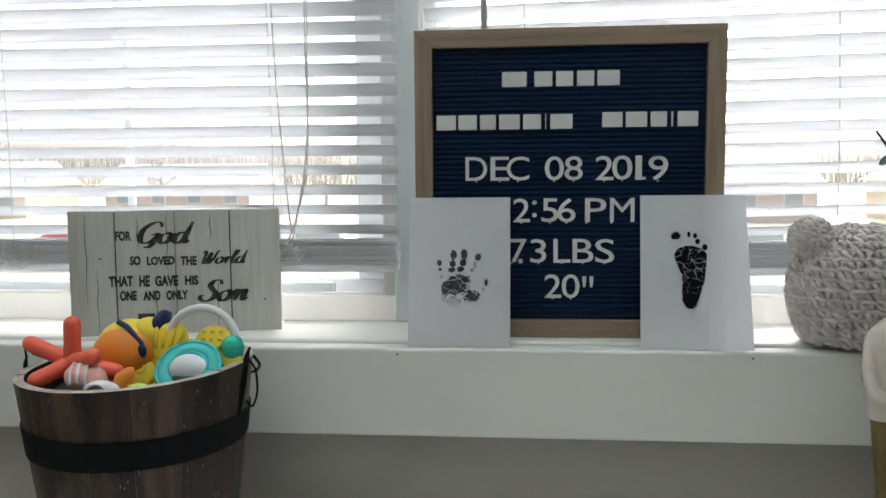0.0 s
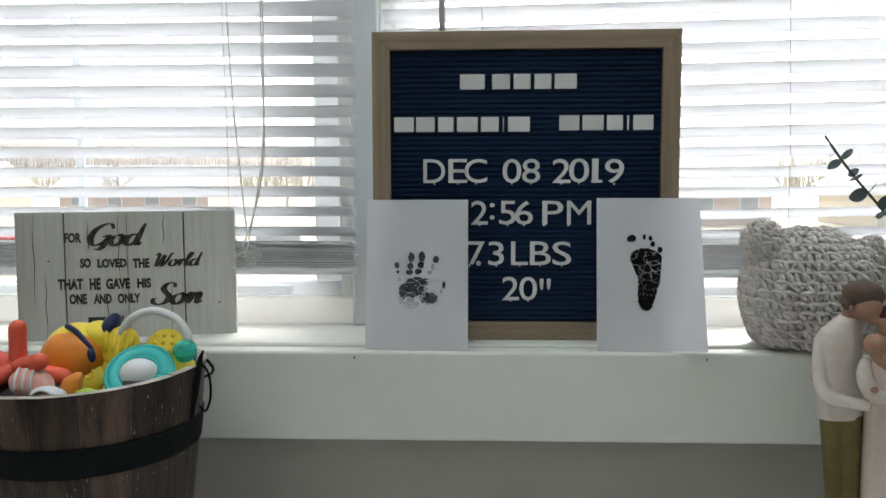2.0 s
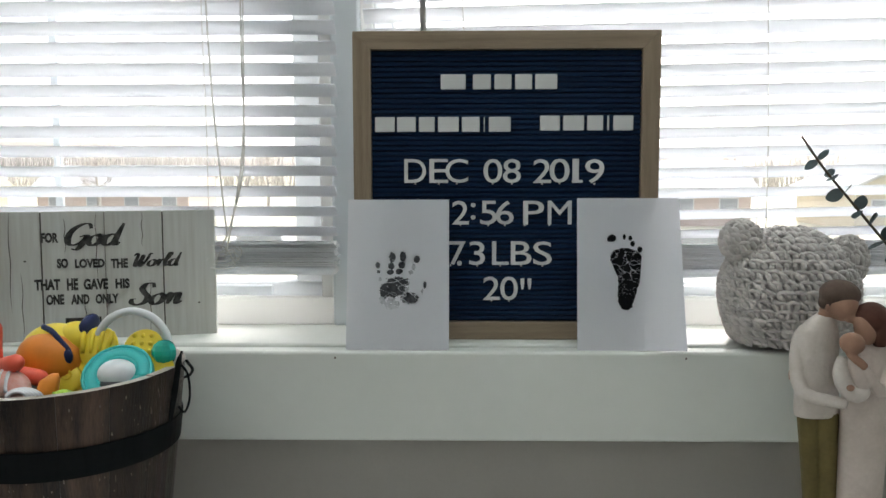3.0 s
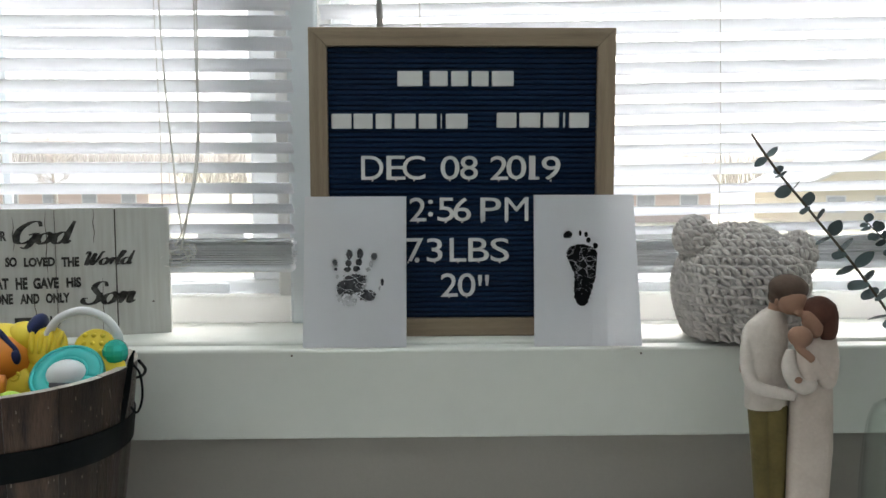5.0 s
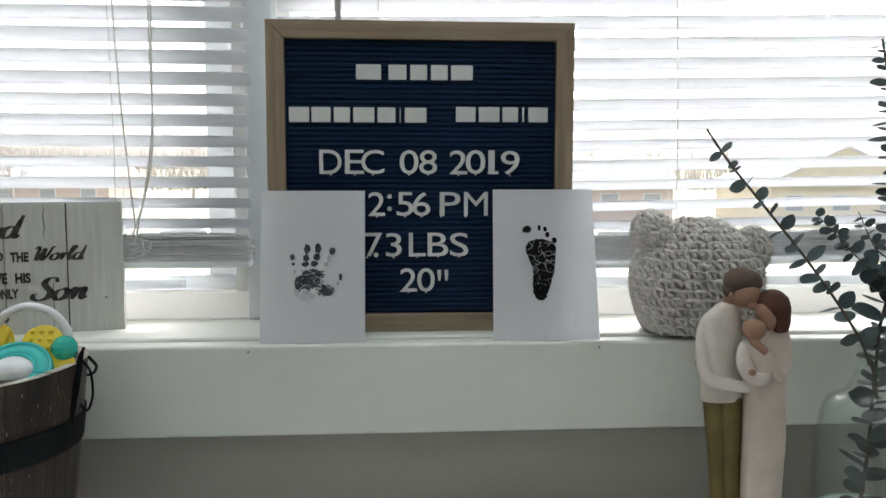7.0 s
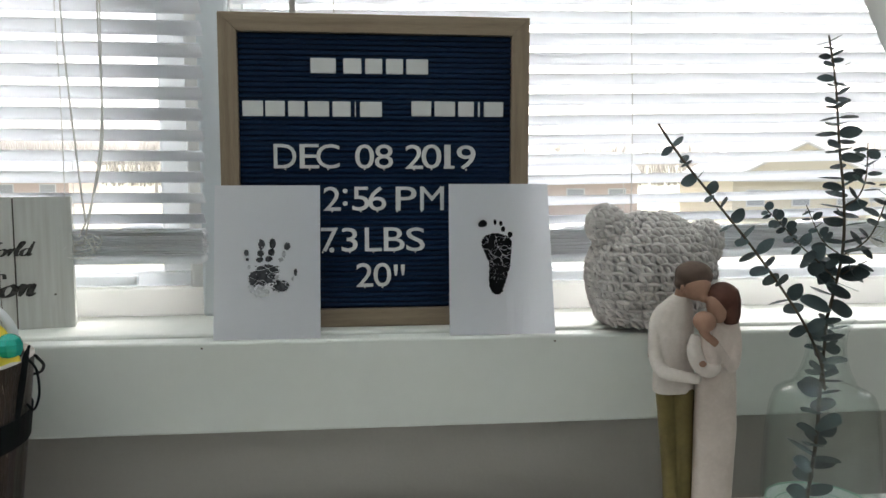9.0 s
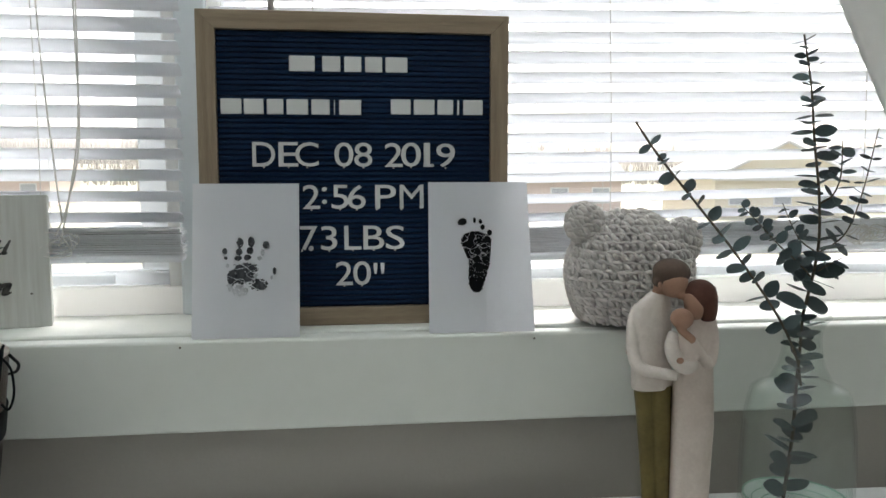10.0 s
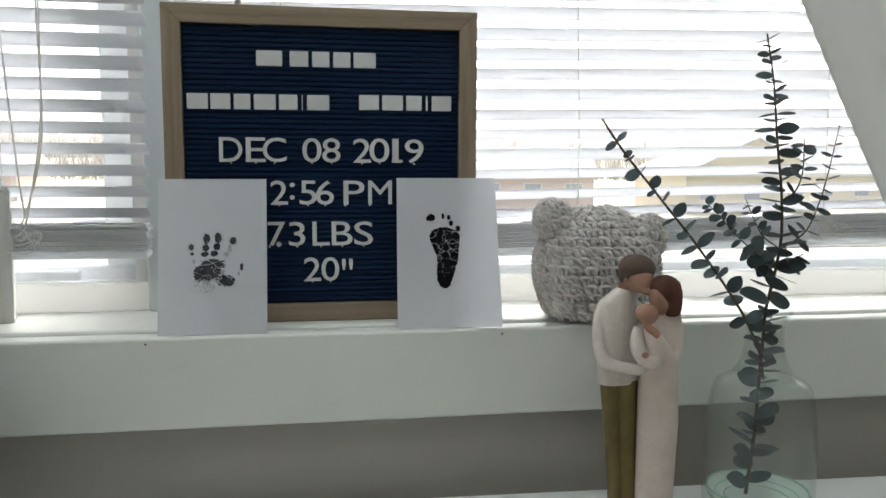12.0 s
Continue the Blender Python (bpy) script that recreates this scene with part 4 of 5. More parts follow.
def duck_toy():
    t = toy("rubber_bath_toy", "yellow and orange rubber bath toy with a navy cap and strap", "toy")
    c = Vector((-0.3035, 0.650, 0.896))
    part("body", mesh_of("body", *ball(c, (0.030, 0.028, 0.028), 28, 18), M["yellow"]), t)
    part("belly", mesh_of("belly", *ball(c + Vector((0.0, -0.0105, -0.001)), (0.0285, 0.0212, 0.0245), 28, 18), M["orange"]), t, "orange rubber belly")
    part("head", mesh_of("head", *ball(c + Vector((0.019, 0.0, 0.0155)), (0.0155, 0.0155, 0.014), 20, 14, Matrix.Rotation(0.5, 3, "Y")), M["yellow"]), t)
    h = c + Vector((0.0275, 0.003, 0.023))
    part("cap", mesh_of("cap", *ball(h, (0.0075, 0.0135, 0.0135), 20, 14, Matrix.Rotation(0.35, 3, "Y")), M["navy"]), t, "navy plastic cap")
    strap = [c + Vector(p) for p in ((-0.004, -0.012, 0.0275), (0.006, -0.0165, 0.024), (0.014, -0.0195, 0.0165), (0.0205, -0.0205, 0.009), (0.0225, -0.0225, 0.001))]
    part("strap", mesh_of("strap", *tube(spline(strap, 5), 0.0024, 8), M["navy"]), t, "navy strap")
    part("buckle", mesh_of("buckle", *ball(c + Vector((0.021, -0.0225, 0.004)), (0.0045, 0.003, 0.0062), 12, 8), M["navy"]), t)


def rattle_toy():
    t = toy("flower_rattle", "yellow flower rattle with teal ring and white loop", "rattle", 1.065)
    face = Matrix.Translation((-0.2180, 0.577, 0.8945)) @ Matrix.Rotation(radians(8), 4, "Y") @ Matrix.Rotation(radians(-4), 4, "Z") @ Matrix.Rotation(radians(-49), 4, "X")
    # local: x right, z up over the face, -y towards the viewer
    up = Matrix.Translation((-0.2305, 0.588, 0.8925)) @ Matrix.Rotation(radians(-4), 4, "Z") @ Matrix.Rotation(radians(-24), 4, "X")
    part("petal_disc", mesh_of("petal_disc", *ball(up @ Vector((0, 0.003, 0)), (0.036, 0.004, 0.026), 24, 12, up.to_3x3()), M["yellow"]), t)
    for mark, u, v, a, b in (("ridges", -0.0140, 0.0245, 0.0165, 0.0165), ("nubs", 0.0235, 0.0240, 0.0165, 0.0155), ("rings", -0.0385, -0.0030, 0.0165, 0.0145), ("", 0.0365, 0.0060, 0.0150, 0.0150)):
        petal = part("petal", mesh_of("petal", *ball(up @ Vector((u, 0, v)), (a, 0.0048, b), 22, 12, up.to_3x3()), M["yellow"]), t)
        for k in range(4 if mark == "ridges" else 0):
            x = u - 0.0096 + 0.0064 * k
            line = [up @ Vector((x + 0.0016 * (k - 1.5) * q, -0.0036 - 0.0006 * math.sin(3.1 * q), v - 0.006 + 0.018 * q)) for q in (0, 0.25, 0.5, 0.75, 1.0)]
            part("ridge", mesh_of("ridge", *tube(line, lambda q: 0.0023 * (0.5 + 0.5 * math.sin(math.pi * (0.1 + 0.8 * q))), 10), M["yellow"]), petal)
        for k in range(9 if mark == "nubs" else 0):
            part("nub", mesh_of("nub", *ball(up @ Vector((u - 0.0070 + 0.0070 * (k % 3), -0.0042, v - 0.0030 + 0.0062 * (k // 3))), 0.0019, 10, 6), M["yellow"]), petal)
        for x, z, r in ((-0.006, -0.002, 0.0040), (0.005, 0.004, 0.0034), (0.000, 0.0085, 0.0024)) if mark == "rings" else ():
            line = [up @ Vector((u + x + r * math.cos(q), -0.0042, v + z + r * math.sin(q))) for q in [2 * math.pi * i / 16 for i in range(17)]]
            part("raised_ring", mesh_of("raised_ring", *tube(line, 0.0011, 7), M["yellow"]), petal)
    ring, n = [], 40
    for k in range(n + 1):
        a = 2 * math.pi * k / n
        ring.append(face @ Vector((0.0192 * math.cos(a), -0.003, 0.0192 * math.sin(a))))
    part("teal_ring", mesh_of("teal_ring", *tube(ring, 0.0073, 14), M["teal"]), t, "teal plastic ring")
    for rr in (0.0140, 0.0248):
        line = [face @ Vector((rr * math.cos(2 * math.pi * k / n), -0.0080, rr * math.sin(2 * math.pi * k / n))) for k in range(n + 1)]
        part("ridge", mesh_of("ridge", *tube(line, 0.0016, 8), M["teal"]), t)
    part("white_ball", mesh_of("white_ball", *ball((-0.2180, 0.5735, 0.8985), (0.0152, 0.0128, 0.0124), 24, 16), M["white_plastic"]), t, "white plastic ball")
    for k, z in enumerate((0.9005, 0.9045)):
        r = (0.0138, 0.0116)[k]
        line = [Vector((-0.2180 + r * math.cos(2 * math.pi * i / 32), 0.5735 + r * 0.87 * math.sin(2 * math.pi * i / 32), z)) for i in range(33)]
        part("groove", mesh_of("groove", *tube(line, 0.0006, 6), M["white_plastic"]), t)
    part("ball_seat", mesh_of("ball_seat", *ball((-0.2180, 0.5722, 0.8918), (0.0154, 0.0134, 0.0092), 20, 12), M["dark_plastic"]), t)
    loop = [(-0.2485, 0.604, 0.905), (-0.245, 0.602, 0.922), (-0.2345, 0.600, 0.937), (-0.217, 0.600, 0.9435), (-0.200, 0.600, 0.9385), (-0.191, 0.601, 0.927), (-0.190, 0.603, 0.917)]
    part("loop", mesh_of("loop", *tube(spline(loop, 6), lambda q: 0.0031 + 0.0012 * abs(2 * q - 1) ** 3, 12), M["white_plastic"]), t, "white plastic loop handle")
    part("loop_end", mesh_of("loop_end", *ball((-0.1908, 0.603, 0.920), (0.0038, 0.0042, 0.005), 12, 8), M["dark_plastic"]), t)
    bead = mesh_of("bead", *ball((-0.1885, 0.592, 0.9125), 0.0098, 9, 7), M["bead"], False)
    part("bead", bead, t, "clear faceted teal bead")
    part("bead_core", mesh_of("bead_core", *ball((-0.1915, 0.594, 0.904), (0.006, 0.005, 0.005), 12, 8), M["teal"]), t)


def small_toys():
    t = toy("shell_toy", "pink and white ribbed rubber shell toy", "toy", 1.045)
    part("body", mesh_of("body", *ball((-0.2965, 0.562, 0.893), (0.017, 0.013, 0.0125), 20, 14, Matrix.Rotation(0.25, 3, "Y")), M["shell"]), t)
    for k in range(3):
        line = [Vector((-0.305 + 0.006 * k + 0.002 * math.sin(q), 0.5625 - 0.0132 * math.sin(q), 0.893 + 0.0125 * math.cos(q))) for q in [0.1 + 0.2 * i for i in range(9)]]
        part("rib", mesh_of("rib", *tube(line, 0.0013, 8), M["white_plastic"]), t)
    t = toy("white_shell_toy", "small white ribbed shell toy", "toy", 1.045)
    part("body", mesh_of("body", *ball((-0.277, 0.549, 0.886), (0.0135, 0.010, 0.0075), 20, 12), M["shell"]), t)
    for k in range(5):
        line = [Vector((-0.277 + 0.0145 * math.cos(q) * (1 - 0.1 * k), 0.549 - 0.0022 * k, 0.886 + 0.0085 * math.sin(q))) for q in [0.25 + 0.33 * i for i in range(9)]]
        part("rib", mesh_of("rib", *tube(line, 0.0012, 8), M["white_plastic"]), t)
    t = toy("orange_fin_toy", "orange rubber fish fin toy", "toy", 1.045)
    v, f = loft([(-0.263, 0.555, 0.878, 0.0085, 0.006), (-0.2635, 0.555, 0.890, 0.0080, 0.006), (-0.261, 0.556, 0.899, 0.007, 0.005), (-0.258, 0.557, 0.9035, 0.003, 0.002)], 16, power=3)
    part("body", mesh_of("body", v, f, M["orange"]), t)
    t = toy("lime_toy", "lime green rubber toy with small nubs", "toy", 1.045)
    part("body", mesh_of("body", *ball((-0.2495, 0.552, 0.885), (0.010, 0.008, 0.008), 18, 12), M["lime"]), t)
    for k in range(6):
        a = k * 1.05
        part("nub", mesh_of("nub", *ball((-0.2495 + 0.007 * math.cos(a), 0.546, 0.886 + 0.006 * math.sin(a)), 0.002, 8, 6), M["lime"]), t)


star_toy()
duck_toy()
rattle_toy()
small_toys()


# ---- figurine: one mesh ----
def figurine():
    names = ["shirt", "gown", "olive", "skin", "hair_dark", "hair_red"]
    verts, faces, index = [], [], []

    def put(piece, mat):
        k = len(verts)
        verts.extend(Vector((v[0] + 0.39 * v[1], v[1], v[2])) for v in piece[0])
        faces.extend(tuple(i + k for i in q) for q in piece[1])
        index.extend([names.index(mat)] * len(piece[1]))
    z = TABLE
    # taller figure: trousers, shirt, arm, neck, head with cropped hair
    for side in (-1, 1):
        put(loft([(-0.0195 + side * 0.0070, 0.001 + side * 0.002, 0.0, 0.0100, 0.018), (-0.0195 + side * 0.0070, 0.003 + side * 0.002, 0.007, 0.0095, 0.015), (-0.0200 + side * 0.0066, 0.006, 0.014, 0.0082, 0.0115),
                  (-0.0222 + side * 0.0066, 0.007, 0.05, 0.0082, 0.0128), (-0.0250 + side * 0.0070, 0.007, 0.095, 0.0094, 0.0150), (-0.0280 + side * 0.0078, 0.007, 0.1400, 0.0108, 0.0165)], 18, power=2.5), "olive")
    put(loft([(-0.0288, 0.007, 0.1362, 0.0197, 0.0185), (-0.0290, 0.007, 0.1385, 0.0200, 0.0188), (-0.0300, 0.007, 0.160, 0.0190, 0.018), (-0.0315, 0.008, 0.185, 0.0198, 0.0182), (-0.0318, 0.008, 0.200, 0.0202, 0.0172),
              (-0.0305, 0.008, 0.2105, 0.0172, 0.0150), (-0.0268, 0.007, 0.2185, 0.0122, 0.0118), (-0.0240, 0.007, 0.2235, 0.0082, 0.0088)], 24, power=2.5), "shirt")
    put(tube(spline([(-0.0345, 0.009, 0.2085), (-0.0415, 0.006, 0.2075), (-0.0462, 0.002, 0.2005), (-0.0480, -0.003, 0.188), (-0.0468, -0.009, 0.170), (-0.0400, -0.016, 0.1595), (-0.0225, -0.0205, 0.1555), (-0.0055, -0.0245, 0.1535)], 6),
             lambda q: 0.0066 + 0.0016 * math.sin(min(q * 6, 1.57)) - 0.0036 * q, 14), "shirt")
    put(ball((-0.0525, 0.008, 0.1705), (0.0018, 0.004, 0.0060), 10, 8), "skin")
    put(loft([(-0.0250, 0.006, 0.2175, 0.0078, 0.0080), (-0.0215, 0.004, 0.2320, 0.0078, 0.0080)], 14), "skin")
    put(ball((-0.0105, -0.0010, 0.2315), (0.0130, 0.0128, 0.0130), 22, 14, Matrix.Rotation(0.85, 3, "Y")), "skin")
    put(ball((-0.0052, -0.0085, 0.2215), (0.0042, 0.0040, 0.0034), 12, 8), "skin")
    put(ball((-0.0135, 0.0030, 0.2412), (0.0184, 0.0156, 0.0124), 24, 14, Matrix.Rotation(0.14, 3, "Y")), "hair_dark")
    put(ball((-0.0245, 0.0040, 0.2345), (0.0075, 0.0120, 0.0072), 16, 10), "hair_dark")
    put(ball((-0.0245, -0.0105, 0.2312), (0.0024, 0.0025, 0.0040), 10, 8), "skin")
    # second figure: long gown, bent sleeve, bowed head with a straight bob
    put(loft([(0.0090, 0.0, 0.0, 0.0180, 0.018), (0.0095, 0.0, 0.02, 0.0190, 0.0185), (0.0102, 0.0, 0.065, 0.0198, 0.0185), (0.0108, 0.0, 0.100, 0.0206, 0.018), (0.0100, 0.0, 0.14, 0.0196, 0.0165), (0.0100, 0.0, 0.165, 0.0180, 0.015),
              (0.0130, 0.001, 0.185, 0.0178, 0.015), (0.0145, 0.002, 0.1985, 0.0160, 0.0125), (0.0140, 0.003, 0.206, 0.0095, 0.009)], 24, power=2.5), "gown")
    put(tube(spline([(0.0150, 0.003, 0.196), (0.0225, 0.001, 0.1960), (0.0262, -0.003, 0.1880), (0.0272, -0.008, 0.1740), (0.0245, -0.014, 0.1620), (0.0185, -0.020, 0.1660), (0.0110, -0.025, 0.1770), (0.0060, -0.0275, 0.1850)], 6),
             lambda q: 0.0056 + 0.0010 * math.sin(min(q * 6, 1.57)) - 0.0024 * q, 14), "gown")
    put(tube(spline([(0.0065, -0.0275, 0.1845), (0.0020, -0.0290, 0.1895), (-0.0045, -0.0290, 0.1945), (-0.0075, -0.0275, 0.1975)], 5), lambda q: 0.0044 - 0.0016 * q, 10), "skin")
    put(ball((0.0080, -0.0080, 0.2130), (0.0098, 0.0105, 0.0142), 18, 12, Matrix.Rotation(-0.35, 3, "Y")), "skin")
    put(ball((0.0134, -0.0020, 0.2200), (0.0168, 0.0152, 0.0150), 22, 14, Matrix.Rotation(0.30, 3, "Y")), "hair_red")
    put(loft([(0.0212, -0.0040, 0.1985, 0.0070, 0.0105), (0.0220, -0.0030, 0.2060, 0.0086, 0.0125), (0.0215, -0.0020, 0.2190, 0.0090, 0.0135), (0.0200, 0.000, 0.2280, 0.0080, 0.0120)], 18, power=2.8), "hair_red")
    # bundle between them
    put(ball((-0.0040, -0.0240, 0.2042), (0.0112, 0.0100, 0.0090), 18, 12, Matrix.Rotation(0.3, 3, "Y")), "skin")
    put(tube(spline([(-0.0110, -0.0230, 0.1930), (-0.0125, -0.0250, 0.1800), (-0.0075, -0.0280, 0.1680), (0.0010, -0.0295, 0.1605)], 5), lambda q: 0.0048 + 0.0026 * math.sin(q * 3), 12), "shirt")
    put(tube(spline([(-0.0030, -0.0230, 0.1930), (0.0020, -0.0250, 0.1790), (0.0065, -0.0260, 0.1660)], 5), lambda q: 0.0062 + 0.0016 * math.sin(q * 3), 12), "gown")
    put(ball((0.0030, -0.0275, 0.1630), (0.0098, 0.0080, 0.0070), 14, 9, Matrix.Rotation(-0.3, 3, "Y")), "shirt")
    put(ball((-0.0050, -0.0355, 0.1700), (0.0040, 0.0026, 0.0030), 10, 8), "skin")
    whole = bmesh.new()
    for k, key in enumerate(names):
        chosen = [q for q, m in zip(faces, index) if m == k]
        used = sorted({i for q in chosen for i in q})
        at = {old: i for i, old in enumerate(used)}
        raw = new("figurine_area", mesh_of("figurine_area", [verts[i] for i in used], [tuple(at[i] for i in q) for q in chosen], M[key]))
        fuse = raw.modifiers.new("fuse", "REMESH")
        fuse.mode, fuse.voxel_size, fuse.use_smooth_shade = "VOXEL", 0.0011, True
        soft = raw.modifiers.new("soften", "SMOOTH")
        soft.factor, soft.iterations = 0.5, 6
        done = bpy.data.meshes.new_from_object(raw.evaluated_get(bpy.context.evaluated_depsgraph_get()))
        start = len(whole.faces)
        whole.from_mesh(done)
        whole.faces.ensure_lookup_table()
        for q in whole.faces[start:]:
            q.material_index, q.smooth = k, True
        bpy.data.objects.remove(raw)
    me = bpy.data.meshes.new("figurine")
    whole.to_mesh(me)
    whole.free()
    for key in names:
        me.materials.append(M[key])
    ob = tagged(new("figurine", me), "carved resin figurine group in ivory, olive and brown", "figurine")
    ob.matrix_world = pose(0.3785, 0.655, z)


figurine()


# ---- glass vase and eucalyptus ----
VX, VY = 0.499, 0.665


def vase():
    v = thing("glass_vase", pose(VX, VY, TABLE + 0.0005), "pale green clear glass bottle vase on the table", "vase")
    outer = [(0.0, 0.0015), (0.030, 0.0012), (0.0430, 0.0), (0.0478, 0.0018), (0.0500, 0.0060), (0.0512, 0.0140), (0.0514, 0.058), (0.0500, 0.090), (0.0468, 0.116), (0.0430, 0.1268), (0.0385, 0.1305), (0.0325, 0.1322), (0.0285, 0.1345),
             (0.0262, 0.1400), (0.0212, 0.1500), (0.0180, 0.1630), (0.0166, 0.1740), (0.0175, 0.1850), (0.0212, 0.1925), (0.0238, 0.1955)]
    wall = 0.0022
    lip = [(0.0244, 0.1967), (0.0240, 0.1978), (0.0230, 0.1978)]
    inner = [(max(r - wall, 0.0), z) for r, z in reversed(outer[6:])] + [(0.0488, 0.0200), (0.0460, 0.0140), (0.0400, 0.0118), (0.0280, 0.0108), (0.0, 0.0125)]
    profile = outer + lip + inner
    verts, faces = lathe(profile, 72)
    data = mesh_of("bottle", verts, faces, M["bottle"])
    bm = bmesh.new()
    bm.from_mesh(data)
    bmesh.ops.remove_doubles(bm, verts=bm.verts, dist=0.00001)
    bmesh.ops.recalc_face_normals(bm, faces=bm.faces)
    bm.to_mesh(data)
    bm.free()
    part("bottle", data, v)
    ring = [(0.0, 0.0128), (0.018, 0.0122), (0.020, 0.0126), (0.030, 0.0128), (0.032, 0.0142), (0.041, 0.0168), (0.0466, 0.0222), (0.0472, 0.019), (0.0450, 0.0150), (0.040, 0.0122), (0.0, 0.0127)]
    part("thick_base", mesh_of("thick_base", *lathe(ring, 48), M["bottle_base"]), v, "thick green glass foot, coloured pale to look lit")
    for r, z, thick in ((0.0466, 0.0222, 0.0009), (0.0300, 0.0131, 0.0006), (0.0385, 0.0160, 0.0005)):
        line = [Vector((r * math.cos(q), r * math.sin(q), z)) for q in [2 * math.pi * i / 48 for i in range(49)]]
        part("foot_ring", mesh_of("foot_ring", *tube(line, thick, 6), M["foot_ring"]), v, "green ring in the glass foot")


vase()


def leaf_mesh(seed):
    """A rounded, slightly cupped eucalyptus leaf of unit length, from its stalk along x."""
    rng = random.Random(seed)
    wide, cup, n, verts, faces = rng.uniform(0.38, 0.48), rng.uniform(0.05, 0.2), 9, [], []
    for j in range(n + 1):
        s = j / n
        half = wide * math.sin(math.pi * (0.06 + 0.93 * s) ** 0.9) ** 0.62
        for u in (-1, 0, 1):
            verts.append((s, u * half, cup * (u * u * half - 0.35 * math.sin(math.pi * s)) - 0.12 * s * s))
    for j in range(n):
        for i in (0, 1):
            a = 3 * j + i
            faces.append((a, a + 1, a + 4, a + 3))
    me = mesh_of("leaf", verts, faces, M["leaf"])
    return me


LEAVES = [leaf_mesh(k) for k in range(6)]


def sprig(base, line_pts, first_leaf, size0, size1, gap0, gap1, thick, seed, turn=0.0, taper=0.45, bare=0.002, tip=1.0):
    """A stem through the points with leaf pairs that grow smaller to the tip."""
    rng = random.Random(seed)
    line = spline(line_pts, 10)
    part("stem", mesh_of("stem", *tube(line, lambda q: thick * (1 - taper * q), 7), M["stem"]), base)
    lengths = [0.0]
    for a, b in zip(line, line[1:]):
        lengths.append(lengths[-1] + (b - a).length)
    total, d, k = lengths[-1], first_leaf, 0
    while d < total - bare:
        i = max(j for j in range(len(line)) if lengths[j] <= d)
        i = min(i, len(line) - 2)
        way = (line[i + 1] - line[i]).normalized()
        p = line[i] + way * (d - lengths[i])
        q = d / total
        size = size0 + (size1 - size0) * q
        side = way.cross(Vector((0, 1, 0))).normalized()
        third = side.cross(way)
        a = turn + k * 1.25 + rng.uniform(-0.4, 0.4)
        for s in (0, 1):
            if rng.random() < 0.08:
                continue
            b = a + math.pi * s + rng.uniform(-0.3, 0.3)
            out = (side * math.cos(b) + third * math.sin(b) * 0.75 + way * rng.uniform(0.0, 0.5)).normalized()
            up = (way + Vector((rng.uniform(-0.3, 0.3), rng.uniform(-tip, 0.3), 0))).normalized()
            across = up.cross(out).normalized()
            up = out.cross(across)
            z = size * rng.uniform(0.95, 1.35)
            m = Matrix((out, across, up)).transposed().to_4x4()
            m.translation = p + out * 0.001
            ob = part("leaf", LEAVES[rng.randrange(6)], base, m=m @ Matrix.Diagonal((z, z, z, 1)))
        d += (gap0 + (gap1 - gap0) * q) * rng.uniform(0.8, 1.2)
        k += 1


tall = thing("eucalyptus_branch", pose(0, 0, 0), "tall branched sprig of blue-green eucalyptus in the glass vase", "plant", "sprigs in the vase")
main = [(VX - 0.006, VY + 0.01, TABLE + 0.013), (0.498, 0.672, 0.79), (0.500, 0.672, 0.852), (0.5055, 0.677, 0.902), (0.519, 0.680, 0.962), (0.519, 0.681, 1.011), (0.512, 0.682, 1.064), (0.505, 0.681, 1.117), (0.495, 0.680, 1.163)]
sprig(tall, main[:2] + [(0.499, 0.672, 0.828)], 0.012, 0.023, 0.020, 0.0125, 0.0110, 0.0018, 3, 0.2, 0.1, tip=1.2)
sprig(tall, [(0.499, 0.672, 0.828), main[2], main[3]], 0.004, 0.0165, 0.0165, 0.0062, 0.0058, 0.0017, 14, 0.9, 0.1, tip=1.6)
sprig(tall, main[3:], 0.012, 0.0230, 0.0100, 0.0104, 0.0060, 0.0016, 4, 0.2, tip=1.15)
sprig(tall, [(0.519, 0.681, 1.008), (0.529, 0.676, 1.017), (0.5345, 0.674, 1.035), (0.534, 0.673, 1.067)], 0.012, 0.0135, 0.009, 0.009, 0.0065, 0.0009, 5)
sprig(tall, [(0.519, 0.680, 0.962), (0.540, 0.683, 0.972), (0.554, 0.686, 0.986), (0.568, 0.688, 1.022), (0.582, 0.690, 1.082)], 0.022, 0.015, 0.006, 0.0125, 0.009, 0.0009, 6)
sprig(tall, [(0.512, 0.678, 0.940), (0.494, 0.672, 0.955), (0.472, 0.668, 0.972), (0.453, 0.666, 0.990), (0.433, 0.664, 1.008)], 0.012, 0.0145, 0.007, 0.009, 0.0065, 0.0009, 7)
sprig(tall, [(0.519, 0.680, 0.962), (0.505, 0.683, 0.972), (0.497, 0.685, 0.984), (0.485, 0.686, 1.009)], 0.02, 0.0125, 0.007, 0.0105, 0.007, 0.0008, 8)
sprig(tall, [(0.516, 0.679, 0.942), (0.526, 0.676, 0.950), (0.540, 0.673, 0.958)], 0.012, 0.013, 0.011, 0.009, 0.007, 0.0008, 9)
low = thing("eucalyptus_sprig", pose(0, 0, 0), "single slanting sprig of grey-green eucalyptus in the glass vase", "plant", "sprigs in the vase")
sprig(low, [(0.5005, 0.6665, 0.838), (0.4930, 0.664, 0.866), (0.4725, 0.664, 0.906), (0.4305, 0.665, 0.963), (0.389, 0.666, 1.012), (0.354, 0.667, 1.053), (0.333, 0.668, 1.082)], 0.062, 0.0175, 0.0105, 0.020, 0.016, 0.0013, 12, 0.9, 0.15, 0.022)


